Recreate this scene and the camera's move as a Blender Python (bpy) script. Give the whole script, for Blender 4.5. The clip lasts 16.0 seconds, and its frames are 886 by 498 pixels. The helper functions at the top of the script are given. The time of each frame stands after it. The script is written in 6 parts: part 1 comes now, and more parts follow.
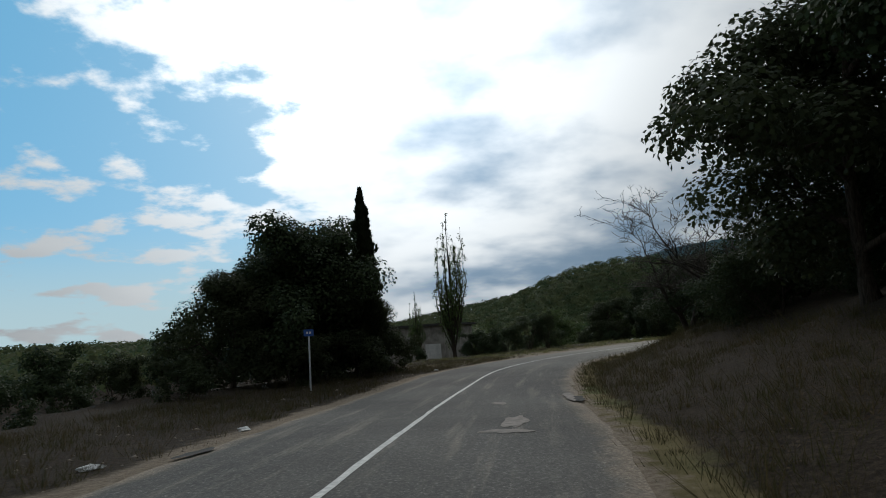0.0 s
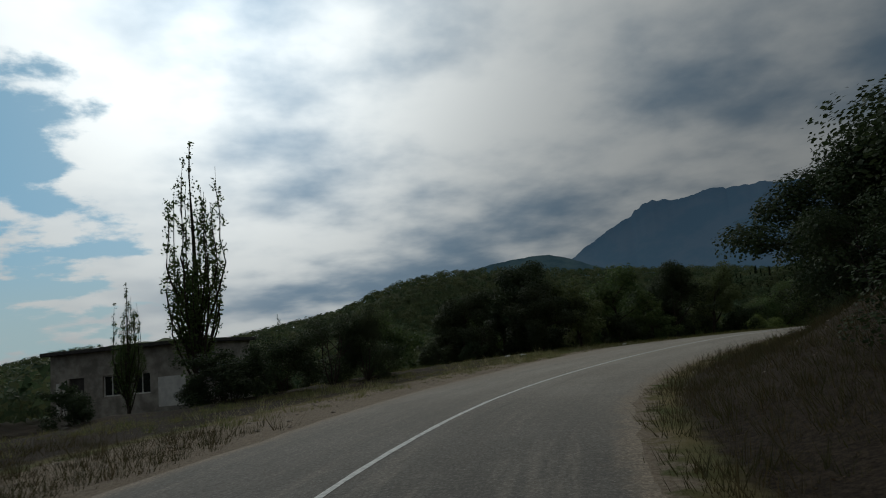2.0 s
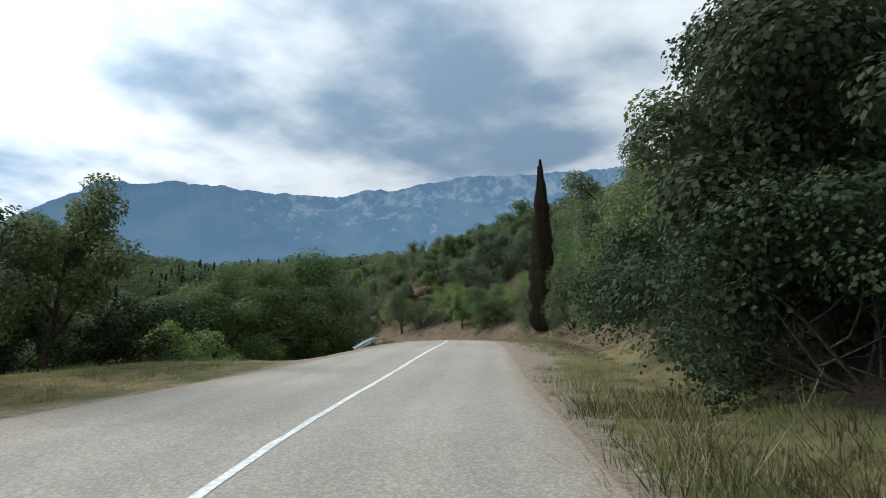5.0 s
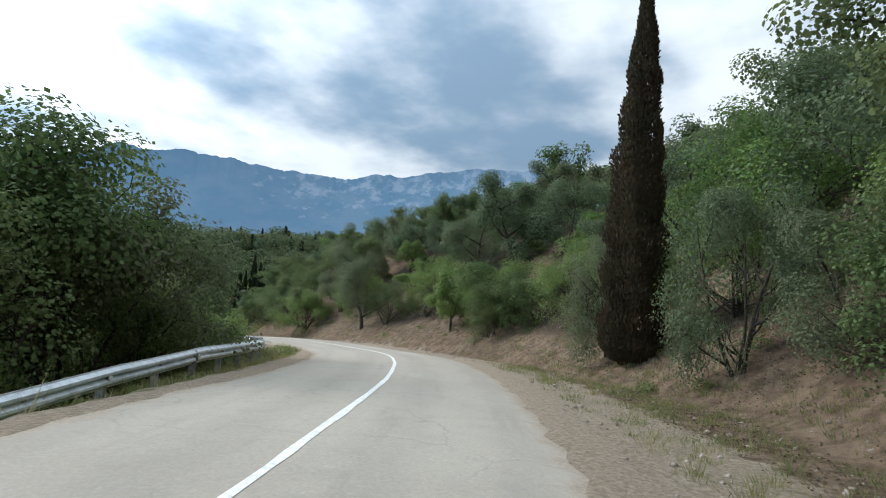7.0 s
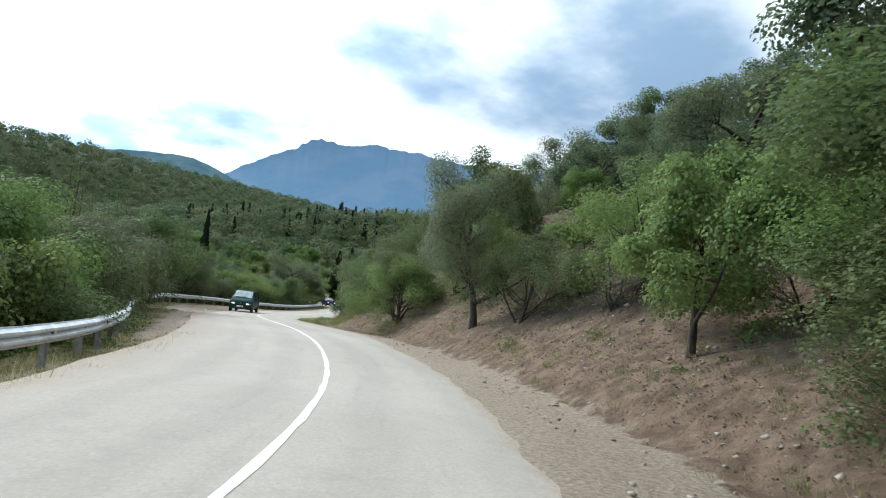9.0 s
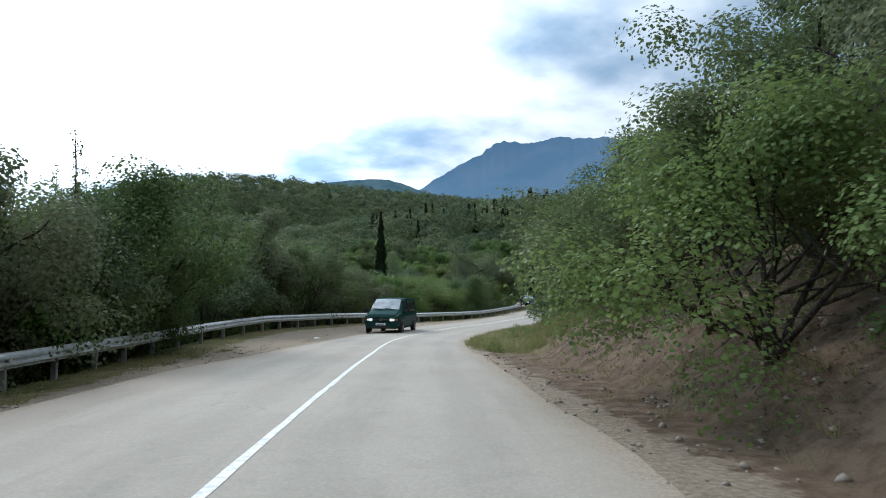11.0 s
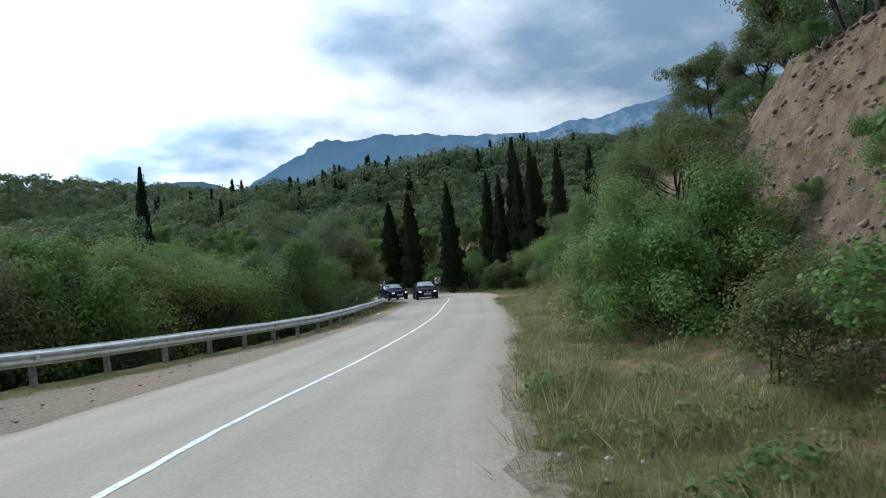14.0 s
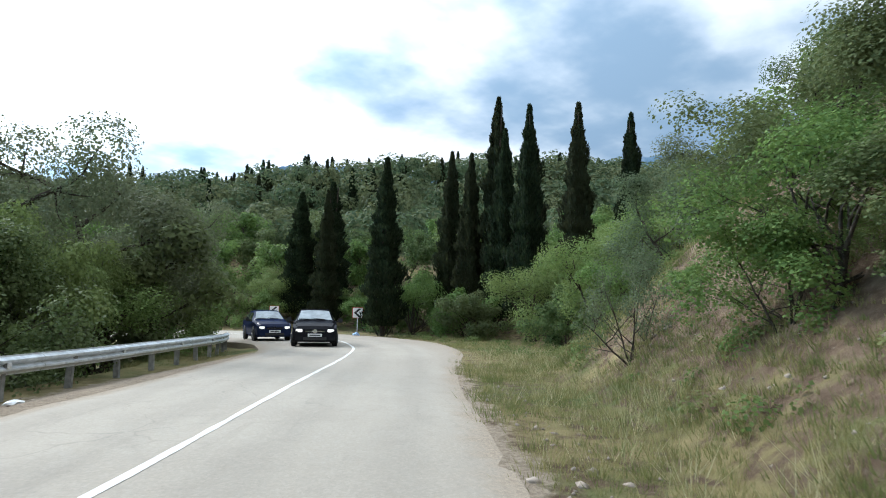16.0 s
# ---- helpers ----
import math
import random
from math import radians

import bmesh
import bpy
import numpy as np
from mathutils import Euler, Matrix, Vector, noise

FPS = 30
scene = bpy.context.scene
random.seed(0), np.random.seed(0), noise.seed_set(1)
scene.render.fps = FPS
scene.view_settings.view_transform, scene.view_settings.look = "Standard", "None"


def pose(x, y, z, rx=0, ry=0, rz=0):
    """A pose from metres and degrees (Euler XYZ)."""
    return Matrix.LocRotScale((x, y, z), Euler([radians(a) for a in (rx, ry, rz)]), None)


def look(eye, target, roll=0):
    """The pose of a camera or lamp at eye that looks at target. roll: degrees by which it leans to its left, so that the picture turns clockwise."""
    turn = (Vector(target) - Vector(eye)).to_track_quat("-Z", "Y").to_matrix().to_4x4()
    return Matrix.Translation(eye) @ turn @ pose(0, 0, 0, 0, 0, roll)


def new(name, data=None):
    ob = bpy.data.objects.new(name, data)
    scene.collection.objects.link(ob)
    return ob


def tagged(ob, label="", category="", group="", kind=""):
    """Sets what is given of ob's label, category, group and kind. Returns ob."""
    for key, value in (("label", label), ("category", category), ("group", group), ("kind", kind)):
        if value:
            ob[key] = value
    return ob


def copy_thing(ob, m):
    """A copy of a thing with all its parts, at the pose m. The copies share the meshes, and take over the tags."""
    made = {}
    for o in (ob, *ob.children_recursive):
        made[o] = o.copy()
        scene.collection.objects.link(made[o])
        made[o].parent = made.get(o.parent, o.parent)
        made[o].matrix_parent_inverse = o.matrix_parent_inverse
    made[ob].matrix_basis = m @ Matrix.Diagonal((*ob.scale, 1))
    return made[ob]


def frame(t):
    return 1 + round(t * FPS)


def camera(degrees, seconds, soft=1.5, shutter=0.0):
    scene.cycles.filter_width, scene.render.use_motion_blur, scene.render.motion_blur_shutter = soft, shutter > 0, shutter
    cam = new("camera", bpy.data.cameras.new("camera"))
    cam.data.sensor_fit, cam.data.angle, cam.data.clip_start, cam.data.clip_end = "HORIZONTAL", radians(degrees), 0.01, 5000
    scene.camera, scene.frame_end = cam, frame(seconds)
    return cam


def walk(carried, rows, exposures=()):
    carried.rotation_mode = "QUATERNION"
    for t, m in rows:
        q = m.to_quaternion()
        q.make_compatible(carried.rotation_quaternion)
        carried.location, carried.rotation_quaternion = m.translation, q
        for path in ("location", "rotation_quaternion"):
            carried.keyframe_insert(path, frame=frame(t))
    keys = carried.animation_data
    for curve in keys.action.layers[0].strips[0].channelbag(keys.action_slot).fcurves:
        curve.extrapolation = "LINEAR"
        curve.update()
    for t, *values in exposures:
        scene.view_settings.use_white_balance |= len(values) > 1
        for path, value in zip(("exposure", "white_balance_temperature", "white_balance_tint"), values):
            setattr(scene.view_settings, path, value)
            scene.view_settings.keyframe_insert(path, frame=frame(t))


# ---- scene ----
cam = camera(69.5, 16.0, soft=1.0, shutter=0.05)
PATH = [
    (0, (0.000, -0.001, 1.199), (0.000, 4.952, 1.886), -3.72),
    (0.5, (0.801, 6.158, 1.174), (1.033, 11.115, 1.781), -3.60),
    (1, (1.541, 12.246, 1.099), (2.060, 17.176, 1.750), -3.90),
    (1.5, (2.508, 18.165, 1.042), (3.425, 23.055, 1.539), -2.81),
    (2, (3.925, 23.790, 1.135), (5.258, 28.557, 1.844), -5.52),
    (2.5, (5.978, 29.006, 1.143), (8.040, 33.511, 1.813), -5.10),
    (3, (8.682, 33.832, 1.110), (11.694, 37.791, 1.613), -6.47),
    (3.5, (12.012, 38.088, 1.126), (15.565, 41.579, 1.559), -6.80),
    (4, (16.143, 41.522, 1.217), (20.142, 44.507, 1.527), -5.86),
    (4.5, (20.556, 44.619, 1.312), (24.778, 47.258, 1.769), -1.34),
    (5, (25.309, 47.271, 1.316), (29.714, 49.596, 1.753), -0.49),
    (5.5, (30.235, 49.760, 1.254), (34.724, 51.924, 1.670), 0.36),
    (6, (35.331, 52.116, 1.160), (39.871, 54.173, 1.556), 1.21),
    (6.3, (38.456, 53.519, 1.107), (43.034, 55.493, 1.490), 1.72),
    (6.5, (40.561, 54.455, 1.077), (45.101, 56.524, 1.408), 2.66),
    (7, (45.884, 56.816, 1.031), (50.278, 59.173, 1.396), 4.28),
    (7.5, (51.061, 59.241, 0.851), (55.383, 61.738, 1.136), 6.10),
    (8, (56.198, 61.820, 0.618), (60.296, 64.681, 0.785), 7.88),
    (8.5, (61.167, 64.780, 0.337), (65.086, 67.884, 0.462), 7.01),
    (9, (65.950, 68.185, 0.023), (69.540, 71.661, 0.216), 7.26),
    (9.5, (70.091, 72.155, -0.360), (73.346, 75.949, -0.274), 5.01),
    (10, (73.723, 76.593, -0.706), (76.530, 80.731, -0.658), 4.95),
    (10.5, (77.066, 81.300, -1.014), (79.628, 85.594, -0.952), 2.39),
    (11, (80.075, 86.227, -1.393), (82.457, 90.622, -1.317), -0.18),
    (11.5, (82.851, 91.298, -1.834), (85.244, 95.687, -1.744), -2.75),
    (12, (85.575, 96.435, -2.310), (88.105, 100.746, -2.207), -5.32),
    (12.3, (87.228, 99.537, -2.602), (89.831, 103.804, -2.491), -6.86),
    (12.5, (88.355, 101.606, -2.798), (91.020, 105.836, -2.706), -6.48),
    (13, (91.305, 106.765, -3.281), (94.203, 110.839, -3.207), -7.40),
    (13.5, (94.792, 111.658, -3.793), (98.021, 115.475, -3.742), -4.83),
    (14, (98.614, 116.500, -4.245), (102.064, 120.119, -4.225), -4.15),
    (14.5, (102.877, 121.161, -4.675), (106.438, 124.671, -4.645), -2.68),
    (15, (107.765, 125.358, -5.086), (111.470, 128.713, -4.958), -1.12),
    (15.5, (112.590, 129.605, -5.384), (116.290, 132.965, -5.256), 0.35),
    (16, (117.290, 133.823, -5.658), (120.978, 137.182, -5.330), 1.45),
]
walk(cam, [(t, look(e, g, r)) for t, e, g, r in PATH],
     [(0, -1.2, 6550, 9), (1.0, -1.38, 6650, 8), (1.5, -1.5, 6680, 7.5), (2.0, -1.72, 6700, 7), (3.0, -1.52, 6650, 7), (3.5, -1.0, 6400, 6), (4.2, -0.05, 6350, 8), (6.3, 0.58, 6300, 9), (8.0, 0.78, 6150, 9), (9.0, 0.92, 6150, 9),
      (10.2, 0.7, 6000, 9), (12.3, 0.27, 5900, 9), (13.5, 0.33, 5900, 8), (14.5, 0.50, 5900, 8), (16.0, 0.95, 6100, 9)])

# ---- light: a veiled sun ahead of the first stretch, broken cloud above ----
SUN_AZ, SUN_EL = radians(5), radians(30)
SUN_DIR = Vector((-math.sin(SUN_AZ) * math.cos(SUN_EL), math.cos(SUN_AZ) * math.cos(SUN_EL), math.sin(SUN_EL)))
sun = new("sun", bpy.data.lights.new("sun", "SUN"))
sun.data.energy, sun.data.angle, sun.data.color = 1.5, radians(12), (1.0, 0.95, 0.88)
sun.matrix_basis = look(SUN_DIR * 300, (0, 0, 0))


class Tree:
    """A short hand for building node trees."""

    def __init__(self, nt):
        self.nt = nt

    def add(self, kind, **inputs):
        n = self.nt.nodes.new(kind)
        for key, v in inputs.items():
            if key == "p_operation":
                n.operation = v
            elif key == "p_use_clamp":
                n.use_clamp = v
            elif key == "p_interpolation_type":
                n.interpolation_type = v
            elif key == "p_attribute_name":
                n.attribute_name = v
            if key.startswith("p_"):
                continue
            k = int(key[1:]) if key[0] == "i" and key[1:].isdigit() else key.replace("_", " ")
            if hasattr(v, "is_linked"):
                self.nt.links.new(v, n.inputs[k])
            else:
                n.inputs[k].default_value = v
        return n

    def math(self, op, a, b=0.0, c=0.0, clamp=False):
        n = self.add("ShaderNodeMath", p_operation=op, p_use_clamp=clamp, i0=a, i1=b, i2=c)
        return n.outputs[0]

    def noise(self, vec, scale, detail=4.0, rough=0.55):
        return self.add("ShaderNodeTexNoise", Vector=vec, Scale=scale, Detail=detail, Roughness=rough).outputs[0]

    def step(self, v, lo, hi):
        return self.add("ShaderNodeMapRange", p_interpolation_type="SMOOTHSTEP", i0=v, i1=lo, i2=hi, i3=0.0, i4=1.0).outputs[0]

    def mix(self, f, a, b):
        n = self.nt.nodes.new("ShaderNodeMix")
        n.data_type = "RGBA"
        for sock, v in ((n.inputs[0], f), (n.inputs[6], a), (n.inputs[7], b)):
            if hasattr(v, "is_linked"):
                self.nt.links.new(v, sock)
            else:
                sock.default_value = (*v, 1) if isinstance(v, tuple) and len(v) == 3 else v
        return n.outputs[2]


world = bpy.data.worlds.new("sky")
scene.world = world
world.use_nodes = True
W = Tree(world.node_tree)
world.node_tree.nodes.clear()
sky = W.add("ShaderNodeTexSky")
sky.sky_type, sky.sun_disc, sky.sun_elevation, sky.sun_rotation = "NISHITA", False, SUN_EL, -SUN_AZ
way = W.add("ShaderNodeTexCoord").outputs["Generated"]
xyz = W.add("ShaderNodeSeparateXYZ", Vector=way)
low = W.math("MAXIMUM", W.math("ADD", xyz.outputs[2], 0.22), 0.10)
flat = W.add("ShaderNodeCombineXYZ", X=W.math("DIVIDE", xyz.outputs[0], low), Y=W.math("DIVIDE", xyz.outputs[1], low), Z=0.0).outputs[0]
toward = W.add("ShaderNodeVectorMath", p_operation="DOT_PRODUCT", i0=way, i1=tuple(SUN_DIR)).outputs["Value"]
toward = W.math("MAXIMUM", toward, 0.0)
halo = W.math("POWER", toward, 13.0)
wide = W.math("POWER", toward, 4.0)
# the cloud thins out towards the left of the first stretch and banks up dark towards the range
leftness = W.add("ShaderNodeVectorMath", p_operation="DOT_PRODUCT", i0=way, i1=(-0.80, 0.60, 0.0)).outputs["Value"]
banked = W.add("ShaderNodeVectorMath", p_operation="DOT_PRODUCT", i0=way, i1=(0.66, 0.62, 0.42)).outputs["Value"]
banked = W.step(banked, 0.72, 0.98)
open_sky = W.step(leftness, 0.56, 0.82)
cover_noise = W.noise(flat, 2.9, 8.0, 0.56)
cover = W.math("SUBTRACT", W.math("ADD", cover_noise, 0.35), W.math("MULTIPLY", open_sky, 0.475))
cover = W.step(cover, 0.37, 0.47)
billow = W.noise(W.add("ShaderNodeVectorMath", p_operation="ADD", i0=flat, i1=(3.7, 1.2, 0.0)).outputs[0], 1.25, 5.0, 0.46)
puff = W.noise(W.add("ShaderNodeVectorMath", p_operation="ADD", i0=flat, i1=(1.1, 7.3, 0.0)).outputs[0], 4.2, 6.0, 0.52)
billow = W.math("ADD", billow, W.math("MULTIPLY", W.math("SUBTRACT", puff, 0.5), 0.34))
dark = W.step(W.math("ADD", billow, W.math("MULTIPLY", banked, 0.06)), 0.38, 0.70)
dark = W.math("MULTIPLY", dark, W.math("SUBTRACT", 1.0, W.math("MULTIPLY", open_sky, 0.85)))
grey = W.mix(dark, (0.76, 0.810, 0.850), (0.215, 0.315, 0.430))
facing = W.add("ShaderNodeVectorMath", p_operation="DOT_PRODUCT", i0=way, i1=(SUN_DIR.x, SUN_DIR.y, 0.0)).outputs["Value"]
lit = W.math("ADD", W.math("MULTIPLY_ADD", facing, 0.22, 0.86), W.math("ADD", W.math("MULTIPLY", halo, 2.9), W.math("MULTIPLY", wide, 0.75)))
lit = W.math("ADD", lit, W.math("MULTIPLY", W.math("POWER", W.math("MAXIMUM", facing, 0.0), 7.0), 1.7))
lit = W.math("MULTIPLY", lit, W.math("SUBTRACT", 1.0, W.math("MULTIPLY", banked, 0.10)))
# cloud is brighter overhead than low down
lit = W.math("MULTIPLY", lit, W.math("MULTIPLY_ADD", W.math("MAXIMUM", xyz.outputs[2], 0.0), 0.85, 0.70))
cloud = W.add("ShaderNodeVectorMath", p_operation="SCALE", i0=grey, Scale=lit).outputs[0]
blue = W.add("ShaderNodeVectorMath", p_operation="SCALE", i0=sky.outputs[0], Scale=0.05).outputs[0]
blue = W.add("ShaderNodeVectorMath", p_operation="ADD", i0=blue, i1=(0.16, 0.74, 1.25)).outputs[0]
# haze low over the plain
blue = W.mix(W.step(xyz.outputs[2], 0.20, 0.02), blue, (1.00, 1.36, 1.50))
both = W.mix(cover, blue, cloud)
bg = W.add("ShaderNodeBackground", Color=both, Strength=1.0)
world.node_tree.links.new(bg.outputs[0], W.add("ShaderNodeOutputWorld").inputs[0])


# ---- materials ----
def material(name, rough=0.85, metal=0.0, spec=0.3):
    m = bpy.data.materials.new(name)
    m.use_nodes = True
    t = Tree(m.node_tree)
    b = m.node_tree.nodes["Principled BSDF"]
    b.inputs["Roughness"].default_value, b.inputs["Metallic"].default_value = rough, metal
    b.inputs["Specular IOR Level"].default_value = spec
    return m, t, b


def where(t):
    return t.add("ShaderNodeNewGeometry").outputs["Position"]


def bumped(t, b, height, strength=0.5, distance=0.02):
    n = t.add("ShaderNodeBump", Height=height, Strength=strength, Distance=distance)
    t.nt.links.new(n.outputs[0], b.inputs["Normal"])


def plain(name, colour, rough=0.6, metal=0.0, vary=0.15, scale=8.0, bump=0.0, spec=0.4):
    m, t, b = material(name, rough, metal, spec)
    n = t.noise(where(t), scale, 5.0, 0.6)
    lo, hi = (tuple(c * (1 + s * vary) for c in colour) for s in (-1, 1))
    t.nt.links.new(t.mix(t.step(n, 0.3, 0.7), lo, hi), b.inputs["Base Color"])
    if bump:
        bumped(t, b, n, bump)
    return m


def make_asphalt():
    """Chip-worn dark asphalt on the first stretch, paler and smoother further on."""
    m, t, b = material("worn_asphalt", 0.9, 0.0, 0.25)
    p = where(t)
    grain, mid, big = t.noise(p, 26, 5, 0.8), t.noise(p, 2.2, 6, 0.65), t.noise(p, 0.22, 4, 0.5)
    old = t.add("ShaderNodeAttribute", p_attribute_name="old").outputs["Fac"]
    pale = t.mix(t.step(big, 0.35, 0.65), (0.315, 0.277, 0.226), (0.350, 0.310, 0.254))
    worn = t.mix(t.step(big, 0.35, 0.65), (0.070, 0.067, 0.060), (0.125, 0.118, 0.106))
    c = t.mix(old, pale, worn)
    c = t.mix(t.math("MULTIPLY", t.step(mid, 0.50, 0.72), 0.20), c, (0.19, 0.172, 0.148))
    c = t.mix(t.math("MULTIPLY", t.step(grain, 0.52, 0.72), t.math("MULTIPLY_ADD", old, 0.55, 0.20)), c, (0.38, 0.36, 0.325))
    c = t.mix(t.math("MULTIPLY", t.step(grain, 0.48, 0.30), t.math("MULTIPLY_ADD", old, 0.55, 0.20)), c, (0.06, 0.057, 0.053))
    chip = t.add("ShaderNodeSeparateColor", Color=t.add("ShaderNodeTexVoronoi", Vector=p, Scale=46.0).outputs["Color"]).outputs[0]
    chip = t.math("MULTIPLY_ADD", t.math("MULTIPLY", chip, chip), 1.5, 0.50)
    rough = t.math("MULTIPLY_ADD", t.add("ShaderNodeAttribute", p_attribute_name="coarse").outputs["Fac"], 0.36, 0.0)
    chip = t.math("ADD", t.math("MULTIPLY", chip, rough), t.math("SUBTRACT", 1.0, rough))
    lane = t.math("ABSOLUTE", t.add("ShaderNodeAttribute", p_attribute_name="lane").outputs["Fac"])
    wander = t.math("MULTIPLY", t.math("SUBTRACT", t.noise(p, 0.5, 4, 0.6), 0.5), 0.9)
    edge = t.math("ADD", lane, wander)
    # wheel tracks, worn smooth and darker, and dust towards the edges
    track = t.math("ADD", t.step(t.math("ABSOLUTE", t.math("SUBTRACT", edge, 0.75)), 0.45, 0.10), t.step(t.math("ABSOLUTE", t.math("SUBTRACT", edge, 2.0)), 0.40, 0.10))
    c = t.mix(t.math("MULTIPLY", track, 0.13), c, (0.115, 0.105, 0.09))
    c = t.mix(t.math("MULTIPLY", t.step(edge, 2.1, 3.2), 0.45), c, (0.25, 0.20, 0.15))
    # streaks drawn out along the lanes by wheels and rain
    run = t.add("ShaderNodeCombineXYZ", X=t.add("ShaderNodeAttribute", p_attribute_name="lane").outputs["Fac"], Y=t.math("MULTIPLY", t.add("ShaderNodeAttribute", p_attribute_name="along").outputs["Fac"], 0.07), Z=0.0).outputs[0]
    streak = t.noise(run, 2.6, 7, 0.68)
    c = t.mix(t.math("MULTIPLY", t.step(streak, 0.50, 0.68), t.math("MULTIPLY_ADD", old, 0.34, 0.16)), c, (0.30, 0.262, 0.212))
    c = t.mix(t.math("MULTIPLY", t.step(streak, 0.47, 0.30), t.math("MULTIPLY_ADD", old, 0.30, 0.14)), c, (0.10, 0.092, 0.080))
    # soil washed over the broken edge
    rim = t.add("ShaderNodeAttribute", p_attribute_name="rim").outputs["Fac"]
    rim = t.math("ADD", rim, t.math("ADD", t.math("MULTIPLY", t.math("SUBTRACT", t.noise(p, 1.7, 6, 0.7), 0.5), 0.30), t.math("MULTIPLY", t.math("SUBTRACT", grain, 0.5), 0.10)))
    c = t.mix(t.math("MULTIPLY", t.step(rim, 0.86, 1.0), 0.9), c, t.mix(t.step(grain, 0.35, 0.65), (0.200, 0.156, 0.112), (0.345, 0.278, 0.206)))
    c = t.add("ShaderNodeVectorMath", p_operation="SCALE", i0=c, Scale=chip).outputs[0]
    crack = t.add("ShaderNodeTexVoronoi", Vector=t.add("ShaderNodeVectorMath", p_operation="ADD", i0=p, i1=t.add("ShaderNodeTexNoise", Vector=p, Scale=1.3).outputs[1]).outputs[0], Scale=0.35)
    crack.feature = "DISTANCE_TO_EDGE"
    c = t.mix(t.math("MULTIPLY", t.step(crack.outputs[0], 0.008, 0.0), t.math("MULTIPLY", t.step(big, 0.48, 0.6), 0.28)), c, (0.13, 0.12, 0.105))
    t.nt.links.new(c, b.inputs["Base Color"])
    bumped(t, b, grain, 0.6, 0.012)
    return m


def make_ground():
    """Soil, gravel and dry and green grass, laid out by the sheet's own zone values."""
    m, t, b = material("soil_and_grass", 0.95, 0.0, 0.1)
    p = where(t)
    fine, mid, big = t.noise(p, 15, 7, 0.75), t.noise(p, 2.6, 6, 0.65), t.noise(p, 0.35, 4, 0.55)
    soil = t.mix(t.step(mid, 0.35, 0.65), (0.105, 0.070, 0.046), (0.200, 0.139, 0.093))
    soil = t.mix(t.math("MULTIPLY", t.step(fine, 0.55, 0.72), 0.45), soil, (0.30, 0.245, 0.19))
    gravel = t.mix(t.step(fine, 0.35, 0.65), (0.200, 0.156, 0.112), (0.345, 0.278, 0.206))
    dry = t.mix(t.step(mid, 0.3, 0.7), (0.155, 0.125, 0.056), (0.245, 0.195, 0.094))
    green = t.mix(t.step(fine, 0.3, 0.7), (0.070, 0.085, 0.028), (0.125, 0.140, 0.052))
    grass = t.mix(t.step(big, 0.42, 0.66), dry, green)
    zone = t.add("ShaderNodeAttribute", p_attribute_name="zone").outputs["Color"]
    z = t.add("ShaderNodeSeparateColor", Color=zone)
    rag = t.math("MULTIPLY", t.math("SUBTRACT", mid, 0.5), 1.6)
    c = t.mix(t.step(t.math("ADD", z.outputs[1], rag), 0.35, 0.65), soil, grass)
    c = t.mix(t.step(t.math("ADD", z.outputs[0], rag), 0.35, 0.65), c, gravel)
    c = t.mix(t.step(z.outputs[2], 0.3, 0.7), c, t.mix(t.step(mid, 0.35, 0.65), (0.030, 0.048, 0.018), (0.075, 0.090, 0.035)))
    # dark soil and dead leaf, its tone also taking in the trees' shade
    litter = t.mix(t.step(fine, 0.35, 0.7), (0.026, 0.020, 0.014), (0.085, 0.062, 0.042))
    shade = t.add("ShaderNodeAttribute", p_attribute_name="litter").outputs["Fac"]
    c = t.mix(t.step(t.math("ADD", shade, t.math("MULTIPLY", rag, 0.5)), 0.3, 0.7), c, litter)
    t.nt.links.new(c, b.inputs["Base Color"])
    bumped(t, b, t.math("ADD", fine, t.math("MULTIPLY", mid, 2.0)), 0.9, 0.06)
    return m


def make_leaf(name, a, bcol, c, gloss=0.65, joined=False, thin=0.42):
    """Leaves that differ one by one and tree by tree, and let light through."""
    m, t, b = material(name, gloss, 0.0, 0.15)
    isle = t.add("ShaderNodeNewGeometry").outputs["Random Per Island"]
    tree = t.add("ShaderNodeAttribute", p_attribute_name="tree").outputs["Fac"] if joined else t.add("ShaderNodeObjectInfo").outputs["Random"]
    big = t.noise(where(t), 0.9, 3, 0.5)
    col = t.mix(isle, a, bcol)
    col = t.mix(t.math("MULTIPLY", t.step(t.math("ADD", t.math("MULTIPLY", tree, 0.6), t.math("MULTIPLY", big, 0.6)), 0.35, 0.85), 0.75), col, c)
    t.nt.links.new(col, b.inputs["Base Color"])
    tr = t.add("ShaderNodeBsdfTranslucent", Color=col)
    mx = t.add("ShaderNodeMixShader", i0=thin, i1=b.outputs[0], i2=tr.outputs[0])
    t.nt.links.new(mx.outputs[0], m.node_tree.nodes["Material Output"].inputs[0])
    return m


def make_bark(name, a, bcol):
    m, t, b = material(name, 0.95, 0.0, 0.1)
    p = t.add("ShaderNodeMapping", Vector=where(t), Scale=(1.0, 1.0, 0.18)).outputs[0]
    n = t.noise(p, 28, 6, 0.7)
    t.nt.links.new(t.mix(t.step(n, 0.35, 0.65), a, bcol), b.inputs["Base Color"])
    bumped(t, b, n, 0.8, 0.03)
    return m


